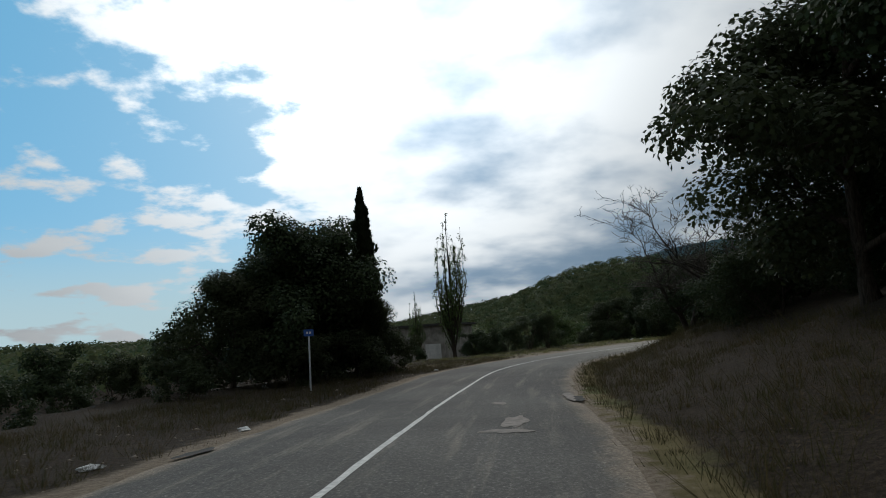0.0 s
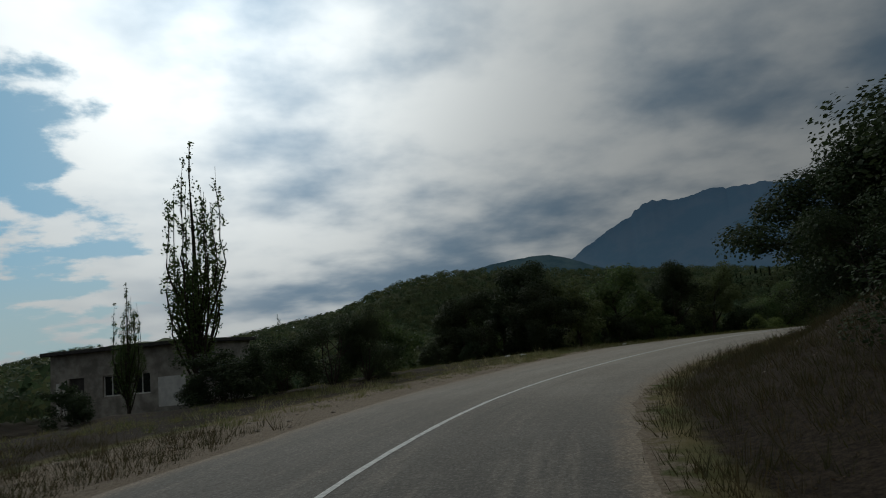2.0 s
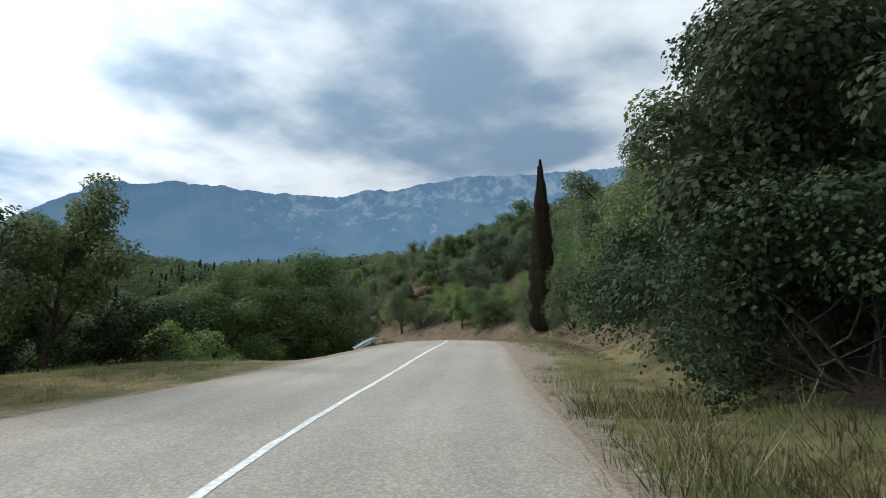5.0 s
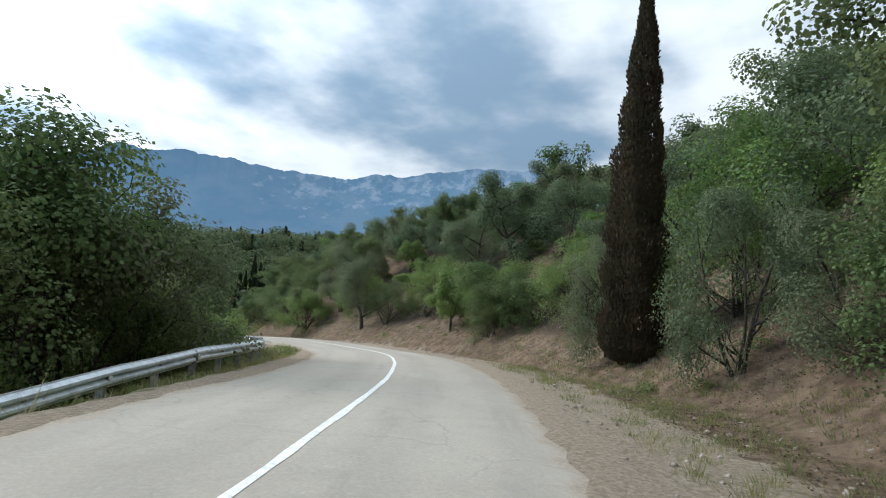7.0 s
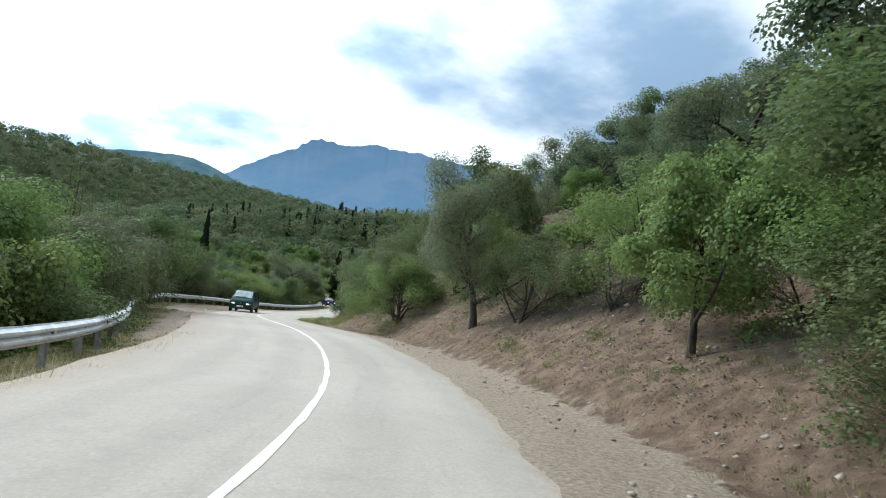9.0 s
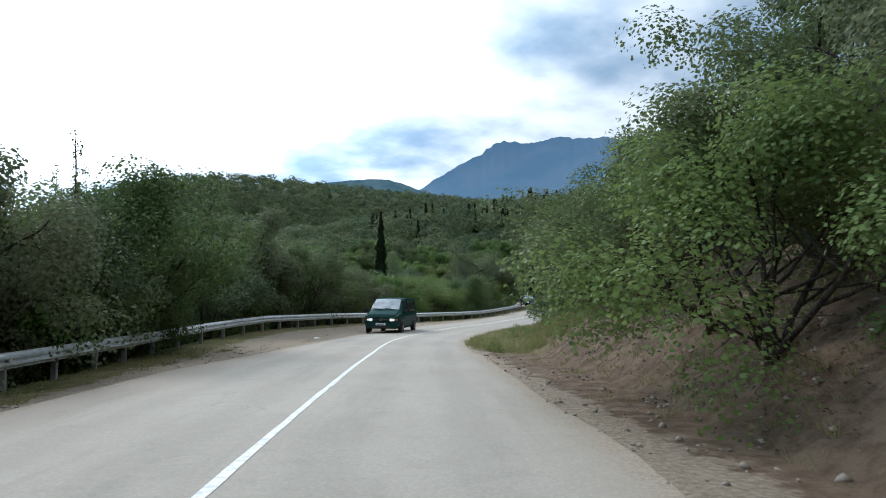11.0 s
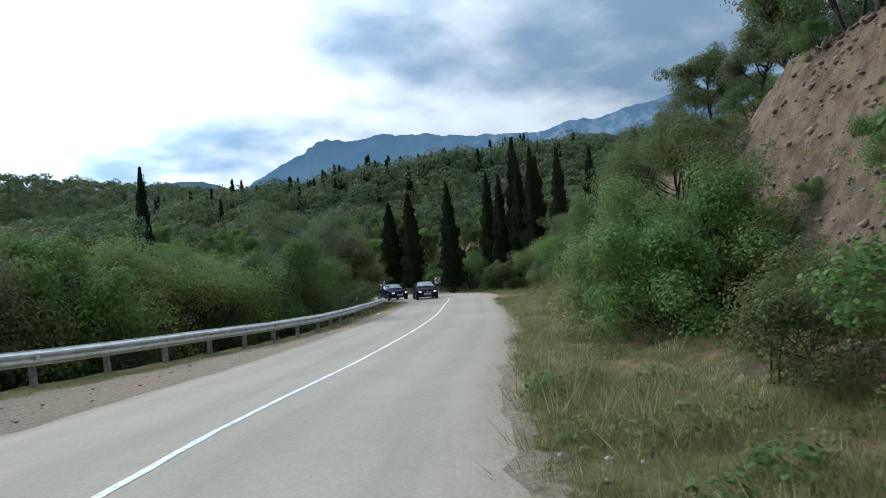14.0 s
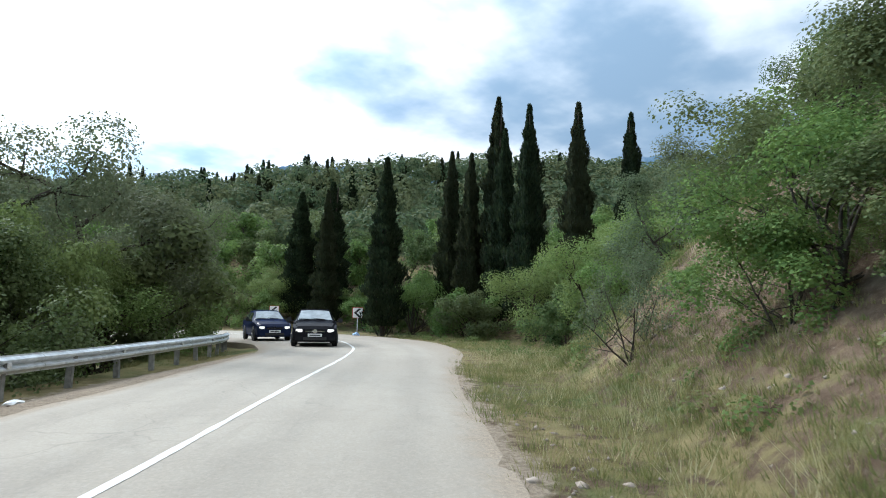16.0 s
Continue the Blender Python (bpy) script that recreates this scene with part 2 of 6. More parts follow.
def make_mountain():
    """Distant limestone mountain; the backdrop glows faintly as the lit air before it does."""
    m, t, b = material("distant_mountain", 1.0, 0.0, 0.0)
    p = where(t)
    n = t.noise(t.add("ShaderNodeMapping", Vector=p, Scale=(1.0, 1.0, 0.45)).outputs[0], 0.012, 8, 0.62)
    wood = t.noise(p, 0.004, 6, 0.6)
    # the blue haze of the air is put into these base colours too
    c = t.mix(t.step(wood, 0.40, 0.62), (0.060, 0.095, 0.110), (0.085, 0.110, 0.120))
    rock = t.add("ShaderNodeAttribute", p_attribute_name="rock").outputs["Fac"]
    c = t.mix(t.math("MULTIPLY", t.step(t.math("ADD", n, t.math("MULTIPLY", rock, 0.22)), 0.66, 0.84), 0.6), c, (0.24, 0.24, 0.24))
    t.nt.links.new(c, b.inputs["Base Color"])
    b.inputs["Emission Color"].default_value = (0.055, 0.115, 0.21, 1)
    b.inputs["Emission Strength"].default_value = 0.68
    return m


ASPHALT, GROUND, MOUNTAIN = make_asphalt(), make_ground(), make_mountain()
# distance haze is put in as a blue-green base and a faint glow
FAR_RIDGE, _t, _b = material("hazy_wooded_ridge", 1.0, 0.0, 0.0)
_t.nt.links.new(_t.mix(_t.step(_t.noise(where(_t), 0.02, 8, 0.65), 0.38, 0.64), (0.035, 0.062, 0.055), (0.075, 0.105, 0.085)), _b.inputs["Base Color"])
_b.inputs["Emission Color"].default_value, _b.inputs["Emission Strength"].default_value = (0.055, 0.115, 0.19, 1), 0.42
PAINT = plain("worn_road_paint", (0.62, 0.61, 0.57), 0.8, vary=0.22, scale=14)
PATCH = plain("pale_repair_patch", (0.27, 0.235, 0.205), 0.95, vary=0.25, scale=10, bump=0.4)
STEEL = plain("galvanised_steel", (0.64, 0.66, 0.67), 0.45, 0.35, vary=0.18, scale=5)
CONCRETE_POST = plain("weathered_post_steel", (0.26, 0.25, 0.23), 0.8, 0.2, vary=0.3, scale=6)
LEAF = make_leaf("oak_leaves", (0.058, 0.099, 0.031), (0.129, 0.176, 0.062), (0.138, 0.155, 0.065))
# oak leaves again, with the first stretch's backlit shade put into the colour
LEAF_SHADED = make_leaf("shaded_oak_leaves", (0.026, 0.042, 0.018), (0.056, 0.080, 0.032), (0.050, 0.058, 0.026), thin=0.30)
LEAF_FRESH = make_leaf("fresh_leaves", (0.084, 0.153, 0.038), (0.168, 0.249, 0.069), (0.185, 0.224, 0.073))
LEAF_GREY = make_leaf("grey_green_leaves", (0.073, 0.107, 0.052), (0.142, 0.181, 0.095), (0.146, 0.155, 0.082))
LEAF_CYPRESS = make_leaf("cypress_sprays", (0.012, 0.022, 0.010), (0.035, 0.050, 0.022), (0.040, 0.042, 0.020), 0.7)
LEAF_BROWN = make_leaf("browned_cypress_sprays", (0.022, 0.026, 0.012), (0.062, 0.048, 0.026), (0.068, 0.044, 0.026), 0.7)
LEAF_FAR = make_leaf("far_woods_leaves", (0.050, 0.083, 0.040), (0.104, 0.144, 0.070), (0.149, 0.158, 0.072), 0.7, True)
GRASS = make_leaf("roadside_grass", (0.170, 0.165, 0.062), (0.340, 0.295, 0.135), (0.115, 0.150, 0.046), 0.7, True)
STRAW = make_leaf("pale_seed_grass", (0.36, 0.31, 0.17), (0.52, 0.46, 0.29), (0.30, 0.30, 0.14), 0.8, True)
WEEDS = make_leaf("low_herb_leaves", (0.075, 0.120, 0.034), (0.150, 0.210, 0.062), (0.185, 0.190, 0.075), 0.7, True)
LEAF_FALLEN = make_leaf("fallen_leaves", (0.055, 0.039, 0.027), (0.164, 0.117, 0.074), (0.101, 0.076, 0.051), 0.85)
GRASS_DEAD = make_leaf("dead_brown_grass", (0.055, 0.046, 0.024), (0.120, 0.088, 0.045), (0.060, 0.062, 0.024), 0.8, True)
BARK = make_bark("dark_bark", (0.030, 0.024, 0.018), (0.090, 0.072, 0.055))
BARE = make_bark("bare_grey_wood", (0.060, 0.052, 0.045), (0.150, 0.130, 0.110))
STONE = plain("pale_limestone", (0.26, 0.212, 0.168), 0.95, vary=0.35, scale=6, bump=0.6)


# ---- builders ----
def mesh_of(name, verts, faces, mat, smooth=False):
    me = bpy.data.meshes.new(name)
    verts = np.asarray(verts, float)
    if isinstance(faces, np.ndarray):
        k, n = faces.shape[1], len(faces)
        me.vertices.add(len(verts))
        me.vertices.foreach_set("co", verts.ravel())
        me.loops.add(k * n)
        me.loops.foreach_set("vertex_index", faces.ravel().astype(np.int32))
        me.polygons.add(n)
        me.polygons.foreach_set("loop_start", np.arange(0, k * n, k, dtype=np.int32))
        me.polygons.foreach_set("loop_total", np.full(n, k, dtype=np.int32))
        me.update(calc_edges=True)
    else:
        me.from_pydata([tuple(v) for v in verts], [], faces)
    me.materials.append(mat)
    if smooth:
        me.polygons.foreach_set("use_smooth", np.ones(len(me.polygons), bool))
    me.validate()
    return me


def part(name, bm, mat, parent, label=""):
    """Links a bmesh, or a finished mesh, as one object under a thing or a part."""
    if isinstance(bm, bmesh.types.BMesh):
        me = bpy.data.meshes.new(name)
        bm.to_mesh(me)
        bm.free()
        me.materials.append(mat)
    else:
        me = bm
    ob = new(name, me)
    ob.parent = parent
    return tagged(ob, label) if label else ob


def thing(name, label, category, group="", kind=""):
    return tagged(new(name), label, category, group, kind)


def box(bm, x0, y0, z0, x1, y1, z1, bevel=0.0):
    m = Matrix.Translation(((x0 + x1) / 2, (y0 + y1) / 2, (z0 + z1) / 2)) @ Matrix.Diagonal((x1 - x0, y1 - y0, z1 - z0, 1))
    r = bmesh.ops.create_cube(bm, size=1, matrix=m)
    if bevel:
        es = list({e for v in r["verts"] for e in v.link_edges})
        bmesh.ops.bevel(bm, geom=es, offset=bevel, segments=2, affect="EDGES")
    return bm


def rod(bm, a, b, r0, r1=None, n=8, caps=True):
    a, b = Vector(a), Vector(b)
    m = Matrix.Translation((a + b) / 2) @ (b - a).to_track_quat("Z", "Y").to_matrix().to_4x4()
    bmesh.ops.create_cone(bm, cap_ends=caps, segments=n, radius1=r0, radius2=r0 if r1 is None else r1, depth=(b - a).length, matrix=m)
    return bm


# ---- the line of the road: its middle, with the fall of the valley ----
ROAD = [
    (-1.82, 0.24, -0), (-0.84, 8.21, -0.05), (0.19, 16.14, -0.15), (1.88, 23.81, -0.07),
    (5.16, 31.31, -0.07), (9.64, 37.96, -0.09), (15.57, 43.16, 0.03), (22.14, 47.38, 0.12),
    (28.99, 51.05, 0.06), (36.75, 54.52, -0.08), (43.68, 57.49, -0.15), (50.96, 60.77, -0.37),
    (58.03, 64.39, -0.72), (64.73, 68.79, -1.14), (70.71, 74.61, -1.7), (75.39, 81.05, -2.15),
    (79.33, 87.97, -2.68), (82.93, 95.19, -3.32), (86.38, 102.02, -3.95), (90.46, 109.54, -4.63),
    (94.74, 115.58, -5.22), (100.33, 121.86, -5.79), (106.26, 127.09, -6.29), (112.10, 132.08, -6.64),
    (118.01, 137.51, -7), (123.86, 143.21, -7.32), (129.65, 148.82, -7.63), (133.6, 153.4, -7.9),
    (137.2, 159.3, -8.2), (138.6, 166, -8.5), (137, 172.8, -8.7), (132.3, 178.2, -8.9),
    (125, 181.5, -9.1), (112, 183.5, -9.3),
]


def glide(points, step):
    """A smooth line through the points, at even steps."""
    p = np.array(points, float)
    p = np.vstack([2 * p[0] - p[1], p, 2 * p[-1] - p[-2]])
    out = []
    for i in range(1, len(p) - 2):
        a, b, c, d = p[i - 1:i + 3]
        for f in np.linspace(0, 1, 24, endpoint=False):
            out.append(b + 0.5 * f * (c - a + f * (2 * a - 5 * b + 4 * c - d + f * (3 * (b - c) + d - a))))
    out = np.array(out + [p[-2]])
    s = np.r_[0, np.cumsum(np.linalg.norm(np.diff(out, axis=0), axis=1))]
    g = np.arange(0, s[-1], step)
    return np.stack([np.interp(g, s, out[:, k]) for k in range(3)], 1)


MID = glide([(-11.6, -79.0, 2.4), (-8.5, -55.0, 1.6), (-5.6, -30.0, 0.8), (-3.3, -12.0, 0.3)] + ROAD, 0.5)
S0 = float(np.argmin(np.hypot(MID[:, 0] - ROAD[0][0], MID[:, 1] - ROAD[0][1]))) * 0.5
SS = np.arange(len(MID)) * 0.5 - S0
TAN = np.gradient(MID, axis=0)[:, :2]
TAN /= np.linalg.norm(TAN, axis=1)[:, None]
RIGHT = np.stack([TAN[:, 1], -TAN[:, 0]], 1)


def nearest(x, y):
    """Distance along the road, distance to its right and its height, for places."""
    q = np.stack([np.ravel(x), np.ravel(y)], 1)
    idx = np.empty(len(q), int)
    for a in range(0, len(q), 4000):
        d = ((q[a:a + 4000, None, :] - MID[None, :, :2]) ** 2).sum(-1)
        idx[a:a + 4000] = d.argmin(1)
    off = q - MID[idx, :2]
    lat = (off * RIGHT[idx]).sum(1)
    side = np.where(lat < 0, -1.0, 1.0)
    return SS[idx], side * np.hypot(off[:, 0], off[:, 1]), MID[idx, 2]


def ramp(s, *pairs):
    return np.interp(s, [p[0] for p in pairs], [p[1] for p in pairs])


def ease(v, lo, hi):
    f = np.clip((v - lo) / (hi - lo), 0, 1)
    return f * f * (3 - 2 * f)


# bumps of the land: x, y, height, reach along and across, turn in degrees
HILLS = [
    (196, 210, 9.5, 70, 26, -49), (245, 215, 5, 70, 45, -40), (146, 262, 4, 45, 35, 0),
    (122, 560, 37, 114, 73, 28), (-145, 866, 26, 228, 58, 54), (264, 653, 58, 378, 131, -29),
    (330, 235, 26, 100, 120, 0), (-250, 330, 8, 200, 120, 0),
]


def waves(x, y):
    return (np.sin(x * 0.31 + 1.3 * np.sin(y * 0.17)) * np.cos(y * 0.27 + 0.8 * np.sin(x * 0.21)) * 0.5
            + np.sin(x * 0.83 + y * 0.41 + 2.0) * np.cos(y * 0.77 - x * 0.36) * 0.25
            + np.sin(x * 2.1 + 0.7 * y) * np.cos(1.9 * y - 0.6 * x) * 0.1 + np.sin(x * 4.7 - 1.9 * y + np.sin(y * 2.3)) * np.cos(y * 4.1 + 1.3 * x) * 0.07)


def rail_top(s):
    """The height of the rail's top edge over the road."""
    return ramp(s, (85, -0.45), (88, -0.25), (92, 0.05), (96, 0.22), (107, 0.32), (120, 0.30), (133, 0.30), (146, 0.5), (158, 0.85), (166, 0.8), (176, 0.6), (185, 0.44), (200, 0.40), (220, 0.42))


def rail_lat(s):
    return -ramp(s, (80, 4.2), (88, 4.3), (104, 4.2), (118, 4.6), (132, 6.0), (146, 7.2), (160, 7.6), (174, 6.9), (190, 4.7), (202, 4.6), (212, 4.8), (222, 5.0))


def edge_left(s):
    return ramp(s, (-80, 2.7), (20, 2.7), (34, 2.9), (46, 4.0), (56, 5.2), (68, 3.8), (80, 2.5), (100, 2.4), (106, 2.8), (114, 3.5), (140, 3.9), (152, 2.9), (186, 2.9), (194, 2.7), (199, 2.75), (208, 2.9), (216, 3.8), (222, 5.2), (232, 4.8), (250, 3.0), (280, 2.8))


def edge_right(s):
    return ramp(s, (-80, 2.8), (40, 2.8), (60, 3.0), (84, 2.5), (110, 2.35), (122, 2.5), (132, 3.2), (142, 3.1), (150, 2.85), (204, 2.95), (216, 4.4), (228, 4.6), (240, 3.4), (280, 3.0))


def land(x, y):
    """The height of the ground, and how much of it is gravel, grass and wood."""
    x, y = np.ravel(np.asarray(x, float)), np.ravel(np.asarray(y, float))
    s, lat, zr = nearest(x, y)
    w = waves(x, y)
    # to the right: a verge, the cut bank, then the hillside
    verge = ramp(s, (-80, 3.8), (0, 3.8), (25, 3.6), (50, 4.2), (78, 5.5), (92, 6.0), (104, 4.6), (120, 4.2), (135, 4.6),
                 (152, 5.2), (165, 5.8), (180, 5.4), (188, 4.9), (203, 5.0), (209, 6.6), (216, 9.5), (240, 9.0), (280, 9.0)) + 0.5 * w
    steep = ramp(s, (-80, 0.30), (25, 0.32), (60, 0.45), (85, 0.60), (120, 0.70), (150, 0.80), (160, 0.80), (165, 1.7), (168, 2.3), (177, 2.2), (183, 1.0), (190, 0.95), (203, 0.90), (209, 0.60), (216, 0.25), (280, 0.30))
    top = ramp(s, (-80, 2.5), (20, 2.2), (45, 3.0), (75, 5.5), (95, 7.5), (130, 8.5), (158, 7.6), (166, 6.5), (178, 6.3), (190, 8.0), (204, 7.4), (210, 4.5), (216, 3.0), (280, 5.0))
    b = np.maximum(lat - verge, 0)
    # a grassy apron runs up to the foot of the raw cut
    apron = ramp(s, (-80, 0), (159, 0), (165, 2.2), (168, 2.4), (177, 2.3), (183, 0), (280, 0))
    rise = 0.28 * np.minimum(b, apron) + steep * np.maximum(b - apron, 0)
    bank = np.where(rise < top, rise, top + (b - apron - (top - 0.28 * apron) / steep) * 0.30)
    bank = np.minimum(bank, top + ramp(s, (-80, 4), (60, 7), (95, 10), (150, 10), (185, 8), (204, 5), (212, 2), (280, 2)))
    bank = bank + ease(b, 0.3, 3) * w * ramp(s, (-80, 0.35), (60, 0.5), (280, 0.75))
    # to the left: the shoulder, then the fall to the valley
    brink = ramp(s, (-80, 9), (20, 10), (48, 12), (70, 10), (84, 5.5), (100, 5.0), (118, 5.6), (140, 7.0), (150, 8.0), (162, 8.3),
                 (174, 7.4), (190, 5.6), (206, 5.8), (216, 6.6), (232, 7.5), (280, 8))
    fall = ramp(s, (-80, 0.10), (40, 0.12), (75, 0.22), (95, 0.42), (120, 0.45), (200, 0.45), (280, 0.3))
    depth = ramp(s, (-80, 4.0), (40, 4.0), (80, 7.0), (120, 9.0), (200, 7.0), (280, 5.0))
    a = np.maximum(-lat - brink, 0)
    drop = depth * (1 - np.exp(-a * fall / depth)) - ease(a, 0.5, 4) * w * 0.5
    z = zr - 0.055 - 0.03 * np.clip(np.abs(lat) - 2.6, 0, 1.5) + np.where(lat > 0, bank, (rail_top(s) - 0.66) * ease(-lat, 2.9, -rail_lat(s)) * ease(s, 76, 84) * (1 - ease(s, 219, 228)) - drop)
    # the bed of the carriageway
    rim = np.where(lat > 0, edge_right(s), edge_left(s))
    z = z - 0.14 * (1 - ease(np.abs(lat), rim - 0.75, rim - 0.10))
    far = ease(np.abs(lat), 12, 60)
    for hx, hy, h, along, across, turn in HILLS:
        c, n = math.cos(radians(turn)), math.sin(radians(turn))
        u, v = ((x - hx) * c + (y - hy) * n) / along, (-(x - hx) * n + (y - hy) * c) / across
        z = z + h * np.exp(-(u * u + v * v)) * far * (1 + 0.08 * w)
    dist = np.hypot(x - 70, y - 80)
    z = z * (1 - ease(dist, 900, 2600)) + 20 * ease(dist, 900, 2600)
    z = np.where(np.abs(lat) < 1.7, zr - 0.30, z)
    # what grows and lies there
    gl = ramp(s, (-80, 5.5), (15, 5.5), (48, 6.5), (58, 6.2), (70, 3.8), (90, 3.0), (104, 3.2), (112, 4.6), (135, 5.2), (160, 6.6), (190, 4.4), (203, 4.6), (210, 3.0), (280, 3.5))
    gr = ramp(s, (-80, 3.0), (50, 3.0), (76, 3.7), (88, 4.7), (104, 4.3), (130, 4.0), (145, 3.4), (155, 3.2), (280, 3.2))
    gravel = np.where(lat < 0, 1 - ease(-lat, gl - 0.7, gl + 0.7), 1 - ease(lat, gr - 0.6, gr + 0.6))
    onbank = ease(b, 0.0, 1.5) * (1 - ease(b, 14, 22))
    bare = ramp(s, (-80, 0.35), (60, 0.4), (80, 0.75), (140, 0.80), (156, 0.7), (164, 0.8), (168, 1.0), (177, 1.0), (182, 0.5), (200, 0.55), (212, 0.15), (280, 0.1))
    grass = np.where(lat > 0, (1 - onbank * bare * 1.15) * (1 - ease(s, 74, 86) * (1 - ease(s, 140, 150))) * (1 - 0.42 * ease(s, 140, 150)), 0.75)
    wood = np.where(lat < 0, ease(a, 1.0, 5.0), ease(b, 16, 26))
    wood = np.where((s < 55) & (lat < 0), ease(-lat, 18, 40), wood)
    # litter on the first stretch, laid wider to put tree shade into the ground
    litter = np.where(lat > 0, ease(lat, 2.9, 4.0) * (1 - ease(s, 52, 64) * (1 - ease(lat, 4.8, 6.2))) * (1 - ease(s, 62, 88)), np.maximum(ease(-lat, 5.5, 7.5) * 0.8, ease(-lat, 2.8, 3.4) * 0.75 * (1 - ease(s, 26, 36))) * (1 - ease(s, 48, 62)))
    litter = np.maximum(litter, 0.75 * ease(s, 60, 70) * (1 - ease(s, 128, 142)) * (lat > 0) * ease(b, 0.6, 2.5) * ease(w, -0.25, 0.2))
    # dark soil under the third bank's trees, shade included in its tone
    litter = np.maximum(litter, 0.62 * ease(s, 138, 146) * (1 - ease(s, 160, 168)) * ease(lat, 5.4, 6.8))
    return z, np.stack([gravel, np.clip(grass, 0, 1), wood, litter], 1)


def height(x, y):
    return float(land([x], [y])[0][0])


def beside(s, lat):
    """A place given along and beside the road."""
    i = int(np.clip(round((s + S0) * 2), 0, len(MID) - 1))
    x, y = MID[i, :2] + RIGHT[i] * lat
    return float(x), float(y)


# ---- the ground: one sheet from the road to the horizon ----
def spread(lo, hi, step, reach):
    inner = np.arange(lo, hi + step / 2, step)
    out, d = [], step
    while not out or out[-1] < reach:
        d *= 1.11
        out.append((out[-1] if out else 0) + d)
    out = np.array(out)
    return np.r_[lo - out[::-1], inner, hi + out]


def make_ground_sheet():
    gx, gy = spread(-24, 176, 0.55, 4300), spread(-14, 206, 0.55, 4300)
    X, Y = np.meshgrid(gx, gy)
    z, zone = land(X, Y)
    nx, ny = len(gx), len(gy)
    i = (np.arange(ny - 1)[:, None] * nx + np.arange(nx - 1)).ravel()
    me = mesh_of("ground", np.stack([X.ravel(), Y.ravel(), z], 1), np.stack([i, i + 1, i + nx + 1, i + nx], 1), GROUND, True)
    col = me.color_attributes.new("zone", "FLOAT_COLOR", "POINT")
    col.data.foreach_set("color", np.c_[zone[:, :3], np.ones(len(zone))].ravel())
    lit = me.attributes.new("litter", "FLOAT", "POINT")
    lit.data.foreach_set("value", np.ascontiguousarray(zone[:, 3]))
    tagged(new("ground", me), "brown soil slopes with gravel verges and dry grass", "ground", kind="structure")


make_ground_sheet()


def make_road():
    """The carriageway: a slab with frayed edges and a slight crown."""
    rows, rng = [], np.random.default_rng(5)
    fray_l, fray_r = (np.convolve(rng.normal(0, 1, len(MID) + 8), np.ones(5) / 5, "same")[:len(MID)] for _ in (0, 1))
    l, r = edge_left(SS) + 0.06 * fray_l, edge_right(SS) + 0.06 * fray_r
    across = np.array([-1, -1, -1, -0.8, -0.4, 0, 0.4, 0.8, 1, 1, 1])
    skirt = np.r_[-0.30, np.zeros(9), -0.30] - np.r_[0, 0.03, 0.03, np.zeros(5), 0.03, 0.03, 0]
    for i in range(len(MID)):
        lat = np.where(across < 0, across * l[i], across * r[i])
        z = MID[i, 2] - 0.035 * across ** 2 + skirt
        p = MID[i, :2] + RIGHT[i] * lat[:, None]
        rows.append(np.c_[p, z])
    n = len(across)
    i = (np.arange(len(rows) - 1)[:, None] * n + np.arange(n - 1)).ravel()
    i = i[(i % n != 1) & (i % n != n - 3)]
    me = mesh_of("road", np.concatenate(rows), np.stack([i, i + 1, i + n + 1, i + n], 1), ASPHALT, True)
    old = me.attributes.new("old", "FLOAT", "POINT")
    old.data.foreach_set("value", np.repeat(1 - ease(SS, 20, 50), n))
    coarse = me.attributes.new("coarse", "FLOAT", "POINT")
    coarse.data.foreach_set("value", np.repeat(1 - 0.75 * ease(SS, 55, 88), n))
    along = me.attributes.new("along", "FLOAT", "POINT")
    along.data.foreach_set("value", np.repeat(SS, n).astype(np.float32))
    lanes = me.attributes.new("lane", "FLOAT", "POINT")
    lanes.data.foreach_set("value", np.concatenate([np.where(across < 0, across * l[i], across * r[i]) for i in range(len(MID))]).astype(np.float32))
    rims = me.attributes.new("rim", "FLOAT", "POINT")
    rims.data.foreach_set("value", np.tile(np.abs(across), len(MID)).astype(np.float32))
    tagged(new("road", me), "worn pale grey asphalt road with crumbling edges", "road", kind="structure")


make_road()


def ribbon(name, s0, s1, lat, width, lift, mat):
    k = np.where((SS >= s0) & (SS <= s1))[0]
    rng = np.random.default_rng(3)
    rows = []
    for i in k:
        for side in (-1, 1):
            o = lat + side * (width / 2 + 0.006 * rng.normal())
            p = MID[i, :2] + RIGHT[i] * o
            rows.append((*p, MID[i, 2] + lift))
    i = np.arange(len(k) - 1) * 2
    return mesh_of(name, rows, np.stack([i, i + 1, i + 3, i + 2], 1), mat)


tagged(new("centre_line", ribbon("centre_line", -80, 262, 0, 0.088, 0.004, PAINT)), "worn white solid centre line", "road marking", kind="structure")


